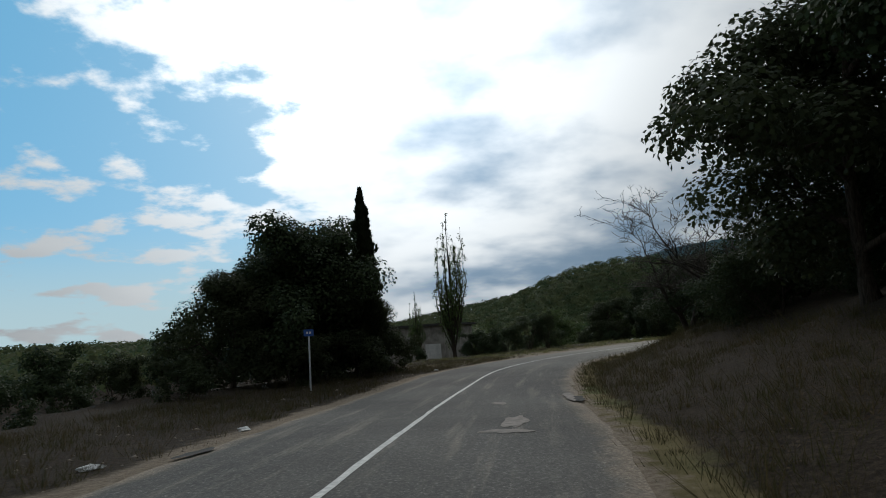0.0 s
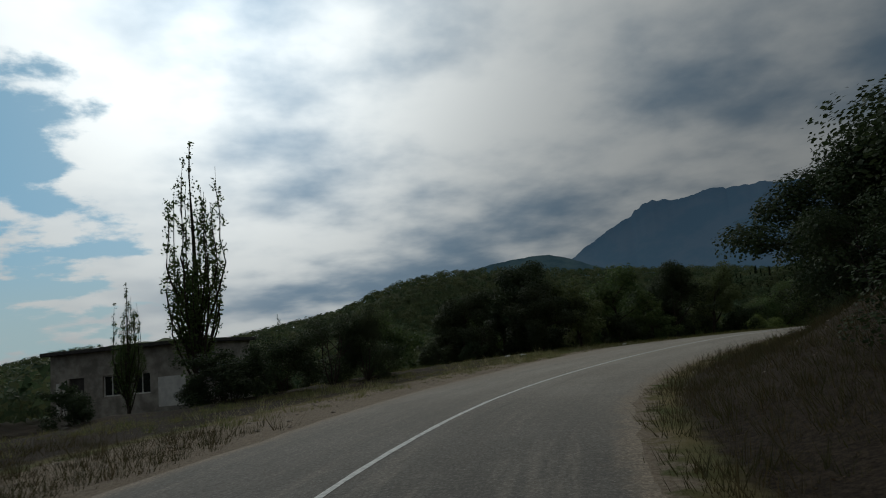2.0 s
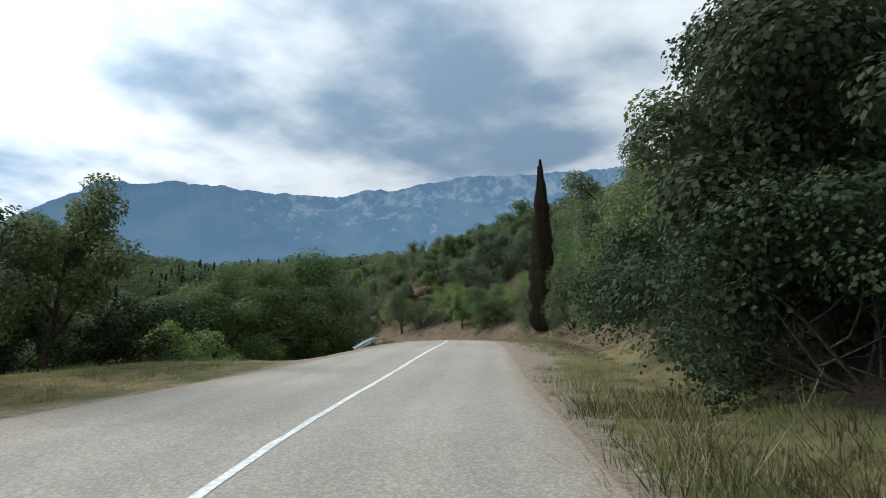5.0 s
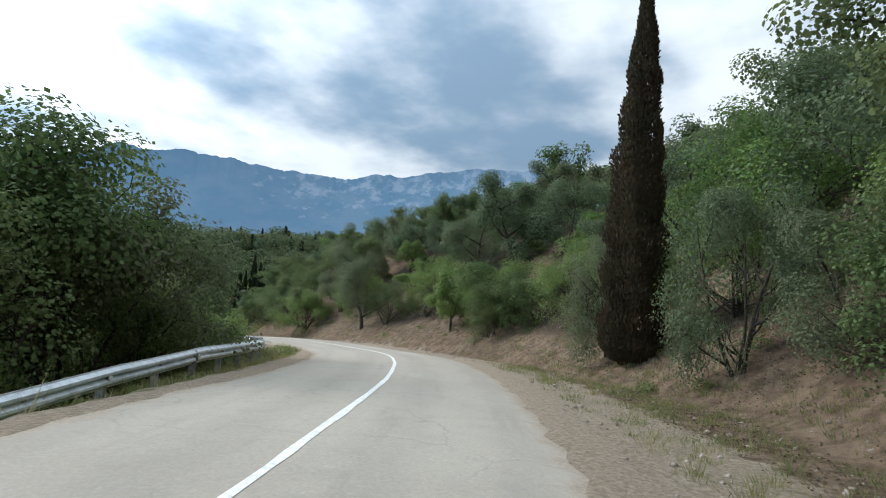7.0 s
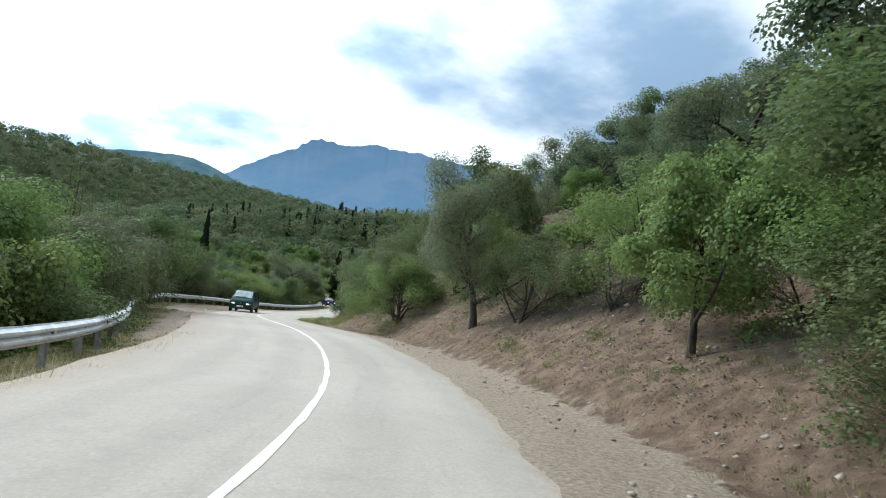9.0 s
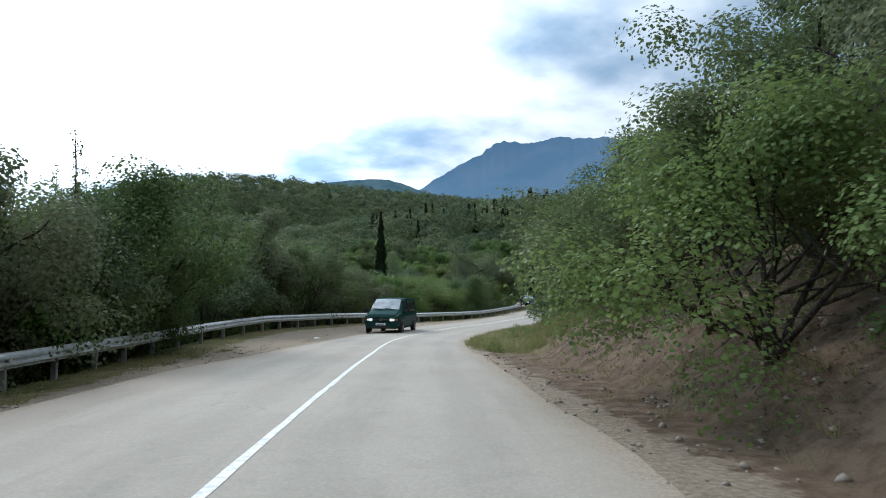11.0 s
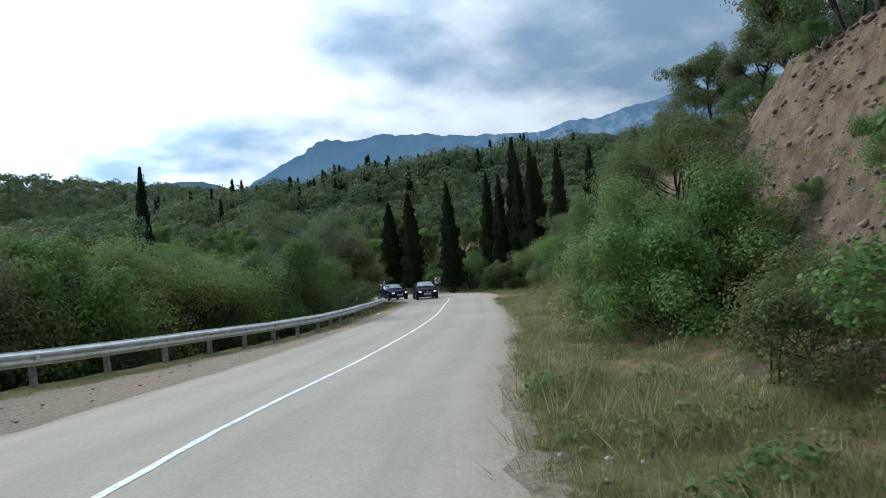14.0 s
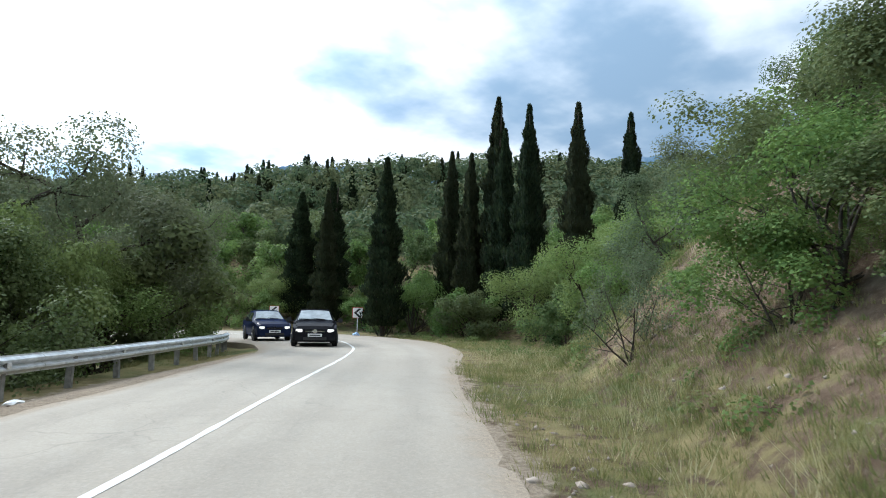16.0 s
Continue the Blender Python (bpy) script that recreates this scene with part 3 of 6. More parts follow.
def road_patch(s, lat, long, wide, mat, label, seed):
    """A thin ragged spot of repair or broken surface on the carriageway."""
    rng = np.random.default_rng(seed)
    i = int(round((s + S0) * 2))
    bm = bmesh.new()
    ring = []
    for k in range(26):
        a = 2 * math.pi * k / 26
        r = 1 + 0.24 * math.sin(2 * a + seed) + 0.14 * math.sin(5 * a + 2 * seed) + 0.06 * rng.normal()
        o, f = lat + wide * r * math.cos(a), long * r * math.sin(a)
        x, y = MID[i, :2] + RIGHT[i] * o + TAN[i] * f
        j = i + f * 2
        zr = float(np.interp(j, np.arange(len(MID)), MID[:, 2]))
        edge = edge_right(s) if o > 0 else edge_left(s)
        ring.append(bm.verts.new((x, y, zr - 0.035 * (o / edge) ** 2 + 0.006)))
    bm.faces.new(ring)
    bmesh.ops.triangulate(bm, faces=bm.faces[:])
    ob = thing("road_patch", label, "road surface", kind="structure")
    part("spot", bm, mat, ob)


DARK_HOLE = plain("broken_dark_asphalt", (0.055, 0.050, 0.044), 0.95, vary=0.4, scale=12, bump=0.5)
for s, lat, long, wide, mat, label, seed in ((9.6, 1.55, 0.75, 0.16, PATCH, "pale worn patch in the asphalt", 1), (8.6, 1.45, 0.20, 0.30, PATCH, "pale worn patch in the asphalt", 2),
                                             (12.5, 1.2, 0.28, 0.14, PATCH, "pale worn patch in the asphalt", 3), (13.5, 2.6, 0.8, 0.13, PATCH, "pale crumbled patch at the road edge", 4),
                                             (13.0, 2.75, 0.5, 0.12, DARK_HOLE, "dark broken hole at the road edge", 5), (8.0, -2.6, 0.35, 0.14, DARK_HOLE, "dark broken hole at the road edge", 6),
                                             (83.5, 1.95, 1.3, 0.22, PATCH, "pale worn patch in the asphalt", 10)):
    road_patch(s, lat, long, wide, mat, label, seed)


# ---- the far mountain: a limestone range with a castle-like crag ----
RANGE = [(-130, 6.0), (-112, 9.5), (-98, 11.0), (-86, 12.0), (-76, 11.8), (-70, 11.6), (-66, 11.7), (-61, 11.1), (-58, 10.5), (-55.5, 10.4),
         (-53, 9.75), (-50, 9.8), (-46, 9.9), (-43, 10.4), (-38.5, 10.5), (-36.4, 10.15), (-35.5, 10.15), (-35.1, 10.35), (-34.5, 10.25), (-34.0, 10.42), (-33.5, 10.25), (-33.1, 10.15), (-32.8, 9.8),
         (-32.4, 9.7), (-32.1, 9.3), (-31.4, 9.0), (-29.5, 8.1), (-26.5, 6.2), (-22, 3.6), (-16, 1.5), (-8, 0.4)]


def make_range(name, profile, reach, centre, label, mat, rough=1.0, grain=6):
    az = np.arange(profile[0][0], profile[-1][0], 0.12)
    rng = np.random.default_rng(grain)
    el = np.interp(az, [p[0] for p in profile], [p[1] for p in profile])
    jag = sum(np.interp(az, np.arange(-140, 60, st), rng.normal(0, 1, len(np.arange(-140, 60, st)))) * am for st, am in ((1.5, 0.06), (0.5, 0.045), (0.2, 0.03)))
    smooth = np.convolve(np.pad(el, 24, mode="edge"), np.ones(49) / 49, "valid")
    el = np.maximum(el + jag * rough, 0.05)
    rows, rock = [], []
    levels = np.linspace(0, 1, 30)
    gull = sum(np.interp(az, np.arange(-140, 60, st), rng.normal(0, 1, len(np.arange(-140, 60, st)))) * am for st, am in ((9, 60), (3, 10), (1.0, 2)))
    for f in levels:
        d = reach * (1 - 0.30 * (1 - f) ** 1.2) + gull * (f * (1 - f) * 3.2)
        a = np.radians(az)
        h = reach * (np.tan(np.radians(smooth)) * f ** 1.25 + (np.tan(np.radians(el)) - np.tan(np.radians(smooth))) * f ** 7)
        rows.append(np.stack([centre[0] - np.sin(a) * d, centre[1] + np.cos(a) * d, centre[2] + h - (30 if f == 0 else 0)], 1))
        rock.append(np.clip((f - 0.45) * 2.4, 0, 1) * (1 - ease(az, -50, -40)))
    n = len(az)
    i = (np.arange(len(levels) - 1)[:, None] * n + np.arange(n - 1)).ravel()
    me = mesh_of(name, np.concatenate(rows), np.stack([i, i + 1, i + n + 1, i + n], 1), mat, True)
    at = me.attributes.new("rock", "FLOAT", "POINT")
    at.data.foreach_set("value", np.concatenate(rock))
    tagged(new(name, me), label, "mountain", kind="structure")


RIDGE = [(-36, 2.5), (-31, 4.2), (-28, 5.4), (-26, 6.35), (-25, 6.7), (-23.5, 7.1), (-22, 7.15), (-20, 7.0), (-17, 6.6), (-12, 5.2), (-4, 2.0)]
make_range("backdrop_ridge", RIDGE, 1700, (85, 95, -2), "wooded ridge before the mountain, tinted blue-green for haze", FAR_RIDGE, 0.5, 11)
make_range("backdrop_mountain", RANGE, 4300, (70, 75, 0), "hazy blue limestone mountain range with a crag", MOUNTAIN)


# ---- guard rail ----
def make_rail(s0, s1, label):
    """A W-shaped beam on posts along the brink."""
    root = thing("guard_rail", label, "guard rail")
    prof = [(0.045, 0.74), (0.045, 0.715), (-0.035, 0.665), (-0.035, 0.625), (0.045, 0.575), (-0.035, 0.525), (-0.035, 0.485), (0.045, 0.435), (0.045, 0.41)]
    ss = np.arange(s0, s1, 0.5)
    pts = np.array([(*beside(s, rail_lat(s)), 0) for s in ss])
    tan = np.gradient(pts, axis=0)[:, :2]
    tan /= np.linalg.norm(tan, axis=1)[:, None]
    out = np.stack([-tan[:, 1], tan[:, 0]], 1)
    base = np.array([nearest([p[0]], [p[1]])[2][0] for p in pts]) + rail_top(ss) - 0.74
    rng = np.random.default_rng(9)
    dent = np.convolve(rng.normal(0, 0.05, len(ss) + 6), np.ones(7) / 7, "same")[:len(ss)]
    n = len(prof)
    # panels of four metres, each lapped a little over the next
    for j, k0 in enumerate(range(0, len(ss) - 1, 8)):
        ids = list(range(k0, min(k0 + 9, len(ss))))
        lap, verts = 0.008 * (j % 2), []
        for thick in (0.0, 0.006):
            verts += [(pts[i, 0] + out[i, 0] * (o + thick + lap + dent[i]), pts[i, 1] + out[i, 1] * (o + thick + lap + dent[i]), base[i] + z) for i in ids for o, z in prof]
        m, c = len(ids) * n, len(ids) - 1
        cells = [r * n + q for r in range(c) for q in range(n - 1)]
        faces = [(q, q + 1, q + n + 1, q + n) for q in cells] + [(q + m, q + m + n, q + m + n + 1, q + m + 1) for q in cells]
        for r in range(c):
            for q, turn in ((r * n, 1), (r * n + n - 1, -1)):
                faces.append((q, q + n, q + n + m, q + m)[::turn])
        for q in (0, c * n):
            faces += [(q + e, q + e + 1, q + e + 1 + m, q + e + m) for e in range(n - 1)]
        part("beam_panel", mesh_of("beam_panel", verts, faces, STEEL), STEEL, root)
    bm = bmesh.new()
    box(bm, -0.055, -0.06, -0.7, 0.055, 0.06, 0.70, 0.012)
    box(bm, -0.05, -0.10, 0.48, 0.05, -0.055, 0.66, 0.008)
    post = part("post", bm, CONCRETE_POST, root)
    first = True
    for k in range(2, len(ss), 4):
        p = post if first else new("post", post.data)
        first = False
        p.parent = root
        a = math.atan2(tan[k, 1], tan[k, 0])
        px, py = pts[k, :2] + out[k] * 0.12
        p.matrix_basis = Matrix.Translation((px, py, base[k])) @ Matrix.Rotation(a, 4, "Z") @ Matrix.Rotation(rng.normal(0, 0.03), 4, "X")
    bm = bmesh.new()
    box(bm, -0.05, -0.012, -0.045, 0.05, 0.012, 0.045, 0.006)
    shine = part("reflector", bm, PAINT, root, "small white reflector")
    for j, k in enumerate(range(6, len(ss), 8)):
        p = shine if j == 0 else new("reflector", shine.data)
        p.parent = root
        q = pts[k, :2] - out[k] * 0.03
        p.matrix_basis = Matrix.Translation((*q, base[k] + 0.575)) @ Matrix.Rotation(math.atan2(tan[k, 1], tan[k, 0]), 4, "Z")


make_rail(88.5, 219.5, "long galvanised steel guard rail on short posts")


# ---- trees ----
def tube(path, radii, n=6):
    """Vertices and faces of a tapered limb along a path."""
    path = [Vector(p) for p in path]
    v, f = [], []
    for i, p in enumerate(path):
        d = (path[min(i + 1, len(path) - 1)] - path[max(i - 1, 0)]).normalized()
        q = d.to_track_quat("Z", "Y")
        for k in range(n):
            a = 2 * math.pi * k / n
            v.append(p + q @ Vector((math.cos(a) * radii[i], math.sin(a) * radii[i], 0)))
    for i in range(len(path) - 1):
        for k in range(n):
            f.append((i * n + k, i * n + (k + 1) % n, (i + 1) * n + (k + 1) % n, (i + 1) * n + k))
    return v, f


class Wood:
    def __init__(self):
        self.v, self.f = [], []

    def limb(self, path, radii, n=6):
        v, f = tube(path, radii, n)
        o = len(self.v)
        self.v += v
        self.f += [tuple(i + o for i in q) for q in f]


def bent(rng, a, d, length, steps, wander, lift):
    """A limb's path that wanders and lifts."""
    p, d, out = Vector(a), Vector(d).normalized(), [Vector(a)]
    for _ in range(steps):
        d = (d + Vector(rng.normal(0, wander, 3)) + Vector((0, 0, lift))).normalized()
        p = p + d * (length / steps)
        out.append(p.copy())
    return out


def leaves(rng, centres, spread_, count, size, droop=0.3, flat=0.8, plain_leaf=False):
    """Leaf sprays scattered in clumps round the twig ends, standing any way."""
    c = np.array([tuple(p) for p in centres])
    pick = rng.integers(0, len(c), count)
    off = rng.normal(0, 1, (count, 3))
    off /= np.maximum(np.linalg.norm(off, axis=1), 1e-6)[:, None]
    off *= (rng.random(count) ** 0.5 * np.asarray(spread_)[pick])[:, None]
    off[:, 2] *= flat
    p = c[pick] + off
    u = rng.normal(0, 1, (count, 3))
    u[:, 2] -= droop
    u /= np.linalg.norm(u, axis=1)[:, None]
    w = np.cross(u, rng.normal(0, 1, (count, 3)))
    return blades(rng, p, u, w, size, plain_leaf)


def blades(rng, p, u, w, size, plain_leaf=False, broad=0.36):
    """Leaf blades at places p, along u and across w: folded diamonds, or plain triangles."""
    count = len(p)
    w = w / np.maximum(np.linalg.norm(w, axis=1), 1e-6)[:, None]
    k = np.cross(u, w)
    ln = size * (0.65 + 0.7 * rng.random(count))[:, None]
    wd = ln * broad
    if plain_leaf:
        v = np.stack([p, p + u * ln + w * wd * 0.7, p + u * ln * 0.9 - w * wd * 0.9], 1).reshape(-1, 3)
        return v, np.arange(count * 3).reshape(-1, 3)
    v = np.stack([p, p + u * ln * 0.5 + w * wd + k * ln * 0.06, p + u * ln, p + u * ln * 0.5 - w * wd + k * ln * 0.06], 1).reshape(-1, 3)
    return v, np.arange(count * 4).reshape(-1, 4)


def clumps(rng, centres, radii, count, size, plain_leaf=False):
    """Leaves on the outside of rounded clumps, turned to the light as leaves are, thinner underneath."""
    c, r = np.array([tuple(p) for p in centres]), np.asarray(radii)
    pick = rng.choice(len(c), count, p=r * r / (r * r).sum())
    d = rng.normal(0, 1, (count, 3)) + np.array([0, 0, 0.35])
    d /= np.maximum(np.linalg.norm(d, axis=1), 1e-6)[:, None]
    p = c[pick] + d * (r[pick] * (0.50 + 0.62 * rng.random(count) ** 0.6))[:, None] * np.array([1, 1, 0.78])
    n = d + np.array([0, 0, 0.55]) + rng.normal(0, 0.42, (count, 3))
    n /= np.linalg.norm(n, axis=1)[:, None]
    u = np.cross(n, rng.normal(0, 1, (count, 3)))
    u /= np.maximum(np.linalg.norm(u, axis=1), 1e-6)[:, None]
    return blades(rng, p, u, np.cross(n, u), size, plain_leaf, 0.42)


def broadleaf(seed, tall, reach, count, leaf, mat, bark, name, label, stems=1, low=0.28, category="tree", clump=0.62, plain_leaf=False):
    """A branching tree or shrub; its foot is at the origin."""
    rng = np.random.default_rng(seed)
    root = thing(name, label, category)
    wood, tips = Wood(), []
    for st in range(stems):
        lean = rng.normal(0, 0.10 if stems == 1 else 0.35, 2)
        foot = Vector((rng.normal(0, 0.12), rng.normal(0, 0.12), 0)) * (stems > 1)
        r = tall * (0.024 if stems == 1 else 0.014)
        trunk = bent(rng, foot + Vector((0, 0, -0.3)), (lean[0], lean[1], 1), tall * 0.72 + 0.3, 7, 0.10, 0.05)
        wood.limb(trunk, [r * (1.5 if i == 0 else 1) * (1 - 0.11 * i) for i in range(8)], 7)
        tips.append(trunk[-1])
        for b in range(7 if stems == 1 else 4):
            f = low + (0.97 - low) * (b + rng.random() * 0.7) / 7 * (1 if stems == 1 else 1.7)
            j = min(f * 7, 6.99)
            a = trunk[int(j)].lerp(trunk[int(j) + 1], j % 1)
            t = 2.4 * b + rng.random() * 1.2
            ln = reach * (1.05 - 0.45 * f) * (0.7 + 0.5 * rng.random())
            limb = bent(rng, a, (math.cos(t), math.sin(t), 0.35 + 0.5 * f), ln, 5, 0.16, 0.06)
            wood.limb(limb, [r * 0.52 * (1 - 0.15 * i) for i in range(6)], 5)
            tips.append(limb[-1])
            for q in range(4):
                j = 1 + int(rng.integers(1, 5))
                sub = bent(rng, limb[min(j, 5)], Vector(rng.normal(0, 1, 3)) + Vector((math.cos(t), math.sin(t), 0.25)) * 0.9, ln * (0.30 + 0.3 * rng.random()), 3, 0.2, 0.05)
                wood.limb(sub, [r * 0.20, r * 0.15, r * 0.10, r * 0.04], 4)
                tips += [sub[-1], sub[2]]
    part("trunk", mesh_of("trunk", wood.v, wood.f, bark, True), bark, root)
    if stems > 1 and len(tips) > 90:
        # of many twigs the outer ones carry the leaf
        reach_of = [t.x * t.x + t.y * t.y + 1.2 * (t.z - tall * 0.3) ** 2 + tall * rng.random() for t in tips]
        tips = [tips[i] for i in np.argsort(reach_of)[-90:]]
    size = np.array([clump * tall / 6 * (0.55 + 0.8 * rng.random()) for _ in tips])
    v, f = clumps(rng, tips, size, count, leaf, plain_leaf)
    part("crown", mesh_of("crown", v, f, mat), mat, root)
    return root


def bare_tree(seed, tall, reach, name, label):
    rng = np.random.default_rng(seed)
    root = thing(name, label, "tree")
    wood, twigs = Wood(), Wood()

    def grow(a, d, ln, r, level):
        steps = 5 if level < 2 else 3
        path = bent(rng, a, d, ln, steps, 0.20 + 0.04 * level, 0.03)
        (wood if level < 2 else twigs).limb(path, [max(r * (1 - 0.75 * i / steps), 0.006) for i in range(steps + 1)], 6 if level < 2 else 4)
        if level == 4:
            return
        for _ in range((6, 5, 4, 4)[level]):
            j = int(rng.integers(1, steps + 1))
            out = Vector(rng.normal(0, 1, 3))
            out.z = abs(out.z) * 0.6
            grow(path[j], out.normalized() * 0.9 + (path[j] - path[j - 1]).normalized() * 0.7, ln * (0.42 + 0.25 * rng.random()), r * (0.75 - 0.5 * j / steps), level + 1)

    for _ in range(2):
        grow(Vector((0, 0, -0.3)), (rng.normal(0, 0.35), rng.normal(0, 0.35), 1), tall * 0.60, tall * 0.022, 0)
    part("trunk", mesh_of("trunk", wood.v, wood.f, BARE, True), BARE, root)
    part("branch_crown", mesh_of("branch_crown", twigs.v, twigs.f, BARE, True), BARE, root, "tangled bare twigs")
    return root


def columnar(seed, tall, wide, count, leaf, mat, name, label, bare=0.06, loose=0.38, shape=0.55):
    """A cypress or poplar: a spire of upright sprays round a trunk, ragged at the tip."""
    rng = np.random.default_rng(seed)
    root = thing(name, label, "tree")
    wood = Wood()
    trunk = bent(rng, (0, 0, -0.3), (0, 0, 1), tall * 0.97 + 0.3, 9, 0.015, 0.02)
    wood.limb(trunk, [tall * 0.014 * (1.15 - i / 9.5) for i in range(10)], 8)
    # upright sprays on a slim cone, closest and smallest towards the pointed tip
    h = bare + (1 - bare) * rng.random(count) ** 1.15
    f = (h - bare) / (1 - bare)
    bulge = 1 + loose * (0.5 * np.sin(h * 17 + seed) * np.sin(h * 43 + 2 * seed) + 0.25 * np.sin(h * 90 + seed))
    r = wide * np.minimum(1.0, f / 0.10 + 0.62) * np.maximum(1 - f ** shape, 0) ** 0.9 * bulge
    a = rng.random(count) * 6.283
    lump = 1 + loose * np.sin(3 * a + 9 * h * tall / wide * 0.25) * np.cos(2 * a - 5 * h * tall / wide * 0.3)
    r = r * lump * (0.55 + 0.45 * rng.random(count) ** 0.5)
    p = np.stack([np.cos(a) * r, np.sin(a) * r, h * tall], 1)
    out = np.stack([np.cos(a), np.sin(a), np.zeros(count)], 1)
    u = out * (0.30 + 0.25 * rng.random((count, 1))) + np.array([0, 0, 1.0]) + rng.normal(0, 0.16, (count, 3))
    u /= np.linalg.norm(u, axis=1)[:, None]
    w = np.cross(u, out + rng.normal(0, 0.5, (count, 3)))
    v, q = blades(rng, p, u, w, leaf, False, 0.26)
    for k in range(0, count, max(count // 60, 1)):
        j = min(max(h[k] - 0.09, 0.0) * 9, 8.99)
        wood.limb([trunk[int(j)].lerp(trunk[int(j) + 1], j % 1), Vector(p[k])], [tall * 0.0035, tall * 0.0012], 4)
    part("trunk", mesh_of("trunk", wood.v, wood.f, BARK, True), BARK, root)
    part("crown", mesh_of("crown", v, q, mat), mat, root)
    return root


def put(ob, x, y, size=1.0, turn=0.0, z=None, wide=None, label="", first=[]):
    """A copy of a tree on the ground; the first of a kind is moved itself."""
    z = height(x, y) if z is None else z
    m = Matrix.Translation((x, y, z - 0.05)) @ Matrix.Rotation(turn, 4, "Z") @ Matrix.Diagonal((wide or size, wide or size, size, 1))
    if ob not in first:
        first.append(ob)
        ob.matrix_basis = m
        c = ob
    else:
        c = copy_thing(ob, m)
        c.scale = (wide or size, wide or size, size)
    if label:
        tagged(c, label)
    return c


def put_top(ob, x, y, top, turn=0.0, wide=None):
    """A copy of a tree on the ground, as tall as brings its top to a height."""
    tall = max(v.co.z for c in ob.children for v in c.data.vertices)
    return put(ob, x, y, (top - height(x, y)) / tall, turn, wide=wide)


def fanned(seed, tall, wide, stems, count, leaf, mat, name, label):
    """A lombardy-like poplar: stems that fan out at the foot, stand upright and carry thin leaf."""
    rng = np.random.default_rng(seed)
    root = thing(name, label, "tree")
    wood, centres, sizes = Wood(), [], []
    for k in range(stems):
        a, out = 2.4 * k, wide * (0.15 + 0.85 * (k / stems) ** 0.7) if k else 0.0
        ln = tall * (1.0 if k == 0 else rng.uniform(0.45, 0.93))
        foot = tall * (0.0 if k == 0 else rng.uniform(0.02, 0.30))
        path = []
        for f in np.linspace(0, 1, 9):
            r = out * min(1.0, f * 2.2) * (1 - 0.35 * max(0, f - 0.5)) + 0.05 * rng.normal()
            path.append(Vector((math.cos(a) * r, math.sin(a) * r, foot + (ln - foot) * f - (0.3 if k == 0 and f == 0 else 0))))
        wood.limb(path, [tall * (0.014 if k == 0 else 0.0045) * (1.05 - 0.95 * f) + 0.006 for f in np.linspace(0, 1, 9)], 5)
        for f in np.linspace(0.14, 1.0, 22):
            if rng.random() < 0.86 - 0.25 * f:
                j = min(f * 8, 7.99)
                p = path[int(j)].lerp(path[int(j) + 1], j % 1)
                centres.append(p + Vector(rng.normal(0, 0.10, 3)))
                sizes.append(0.30 - 0.14 * f)
    part("trunk", mesh_of("trunk", wood.v, wood.f, BARK, True), BARK, root)
    v, f = leaves(rng, centres, np.array(sizes), count, leaf, droop=-0.6, flat=1.8)
    part("crown", mesh_of("crown", v, f, mat), mat, root)
    return root


OAKS = [
    broadleaf(11, 5.2, 2.5, 24000, 0.090, LEAF, BARK, "oak_tree", "gnarled downy oak with dense green foliage"),
    broadleaf(12, 4.6, 2.3, 20000, 0.088, LEAF_FRESH, BARK, "oak_tree", "young oak with fresh green foliage", low=0.2),
    broadleaf(13, 5.4, 2.4, 19000, 0.084, LEAF_GREY, BARK, "pistachio_tree", "wild tree with thin grey-green foliage", low=0.3, clump=0.56),
    broadleaf(15, 5.2, 2.6, 26000, 0.090, LEAF_SHADED, BARK, "oak_tree", "old oak with dense shade-darkened green foliage", low=0.2, clump=0.7),
]
SHRUBS = [
    broadleaf(21, 2.6, 1.7, 9000, 0.10, LEAF_FRESH, BARK, "shrub", "bright green many-stemmed roadside shrub", stems=4, low=0.1, category="bush", clump=0.9),
    broadleaf(22, 2.4, 1.6, 9000, 0.10, LEAF, BARK, "shrub", "dark green many-stemmed shrub on the slope", stems=4, low=0.1, category="bush", clump=0.9),
    broadleaf(23, 2.5, 1.6, 9000, 0.10, LEAF_SHADED, BARK, "shrub", "leafy shrub in shade-darkened green on the shoulder", stems=4, low=0.1, category="bush", clump=0.9),
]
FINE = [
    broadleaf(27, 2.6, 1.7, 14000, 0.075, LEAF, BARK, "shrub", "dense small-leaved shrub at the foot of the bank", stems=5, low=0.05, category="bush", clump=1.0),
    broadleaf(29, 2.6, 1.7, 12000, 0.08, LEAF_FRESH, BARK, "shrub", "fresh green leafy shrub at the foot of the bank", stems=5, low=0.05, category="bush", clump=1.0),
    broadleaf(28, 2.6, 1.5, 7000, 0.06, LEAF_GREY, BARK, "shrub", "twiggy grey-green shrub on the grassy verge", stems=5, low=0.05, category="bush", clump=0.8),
    broadleaf(30, 2.6, 1.7, 14000, 0.075, LEAF_SHADED, BARK, "shrub", "dense shrub in shade-darkened green on the bank", stems=5, low=0.05, category="bush", clump=1.0),
]
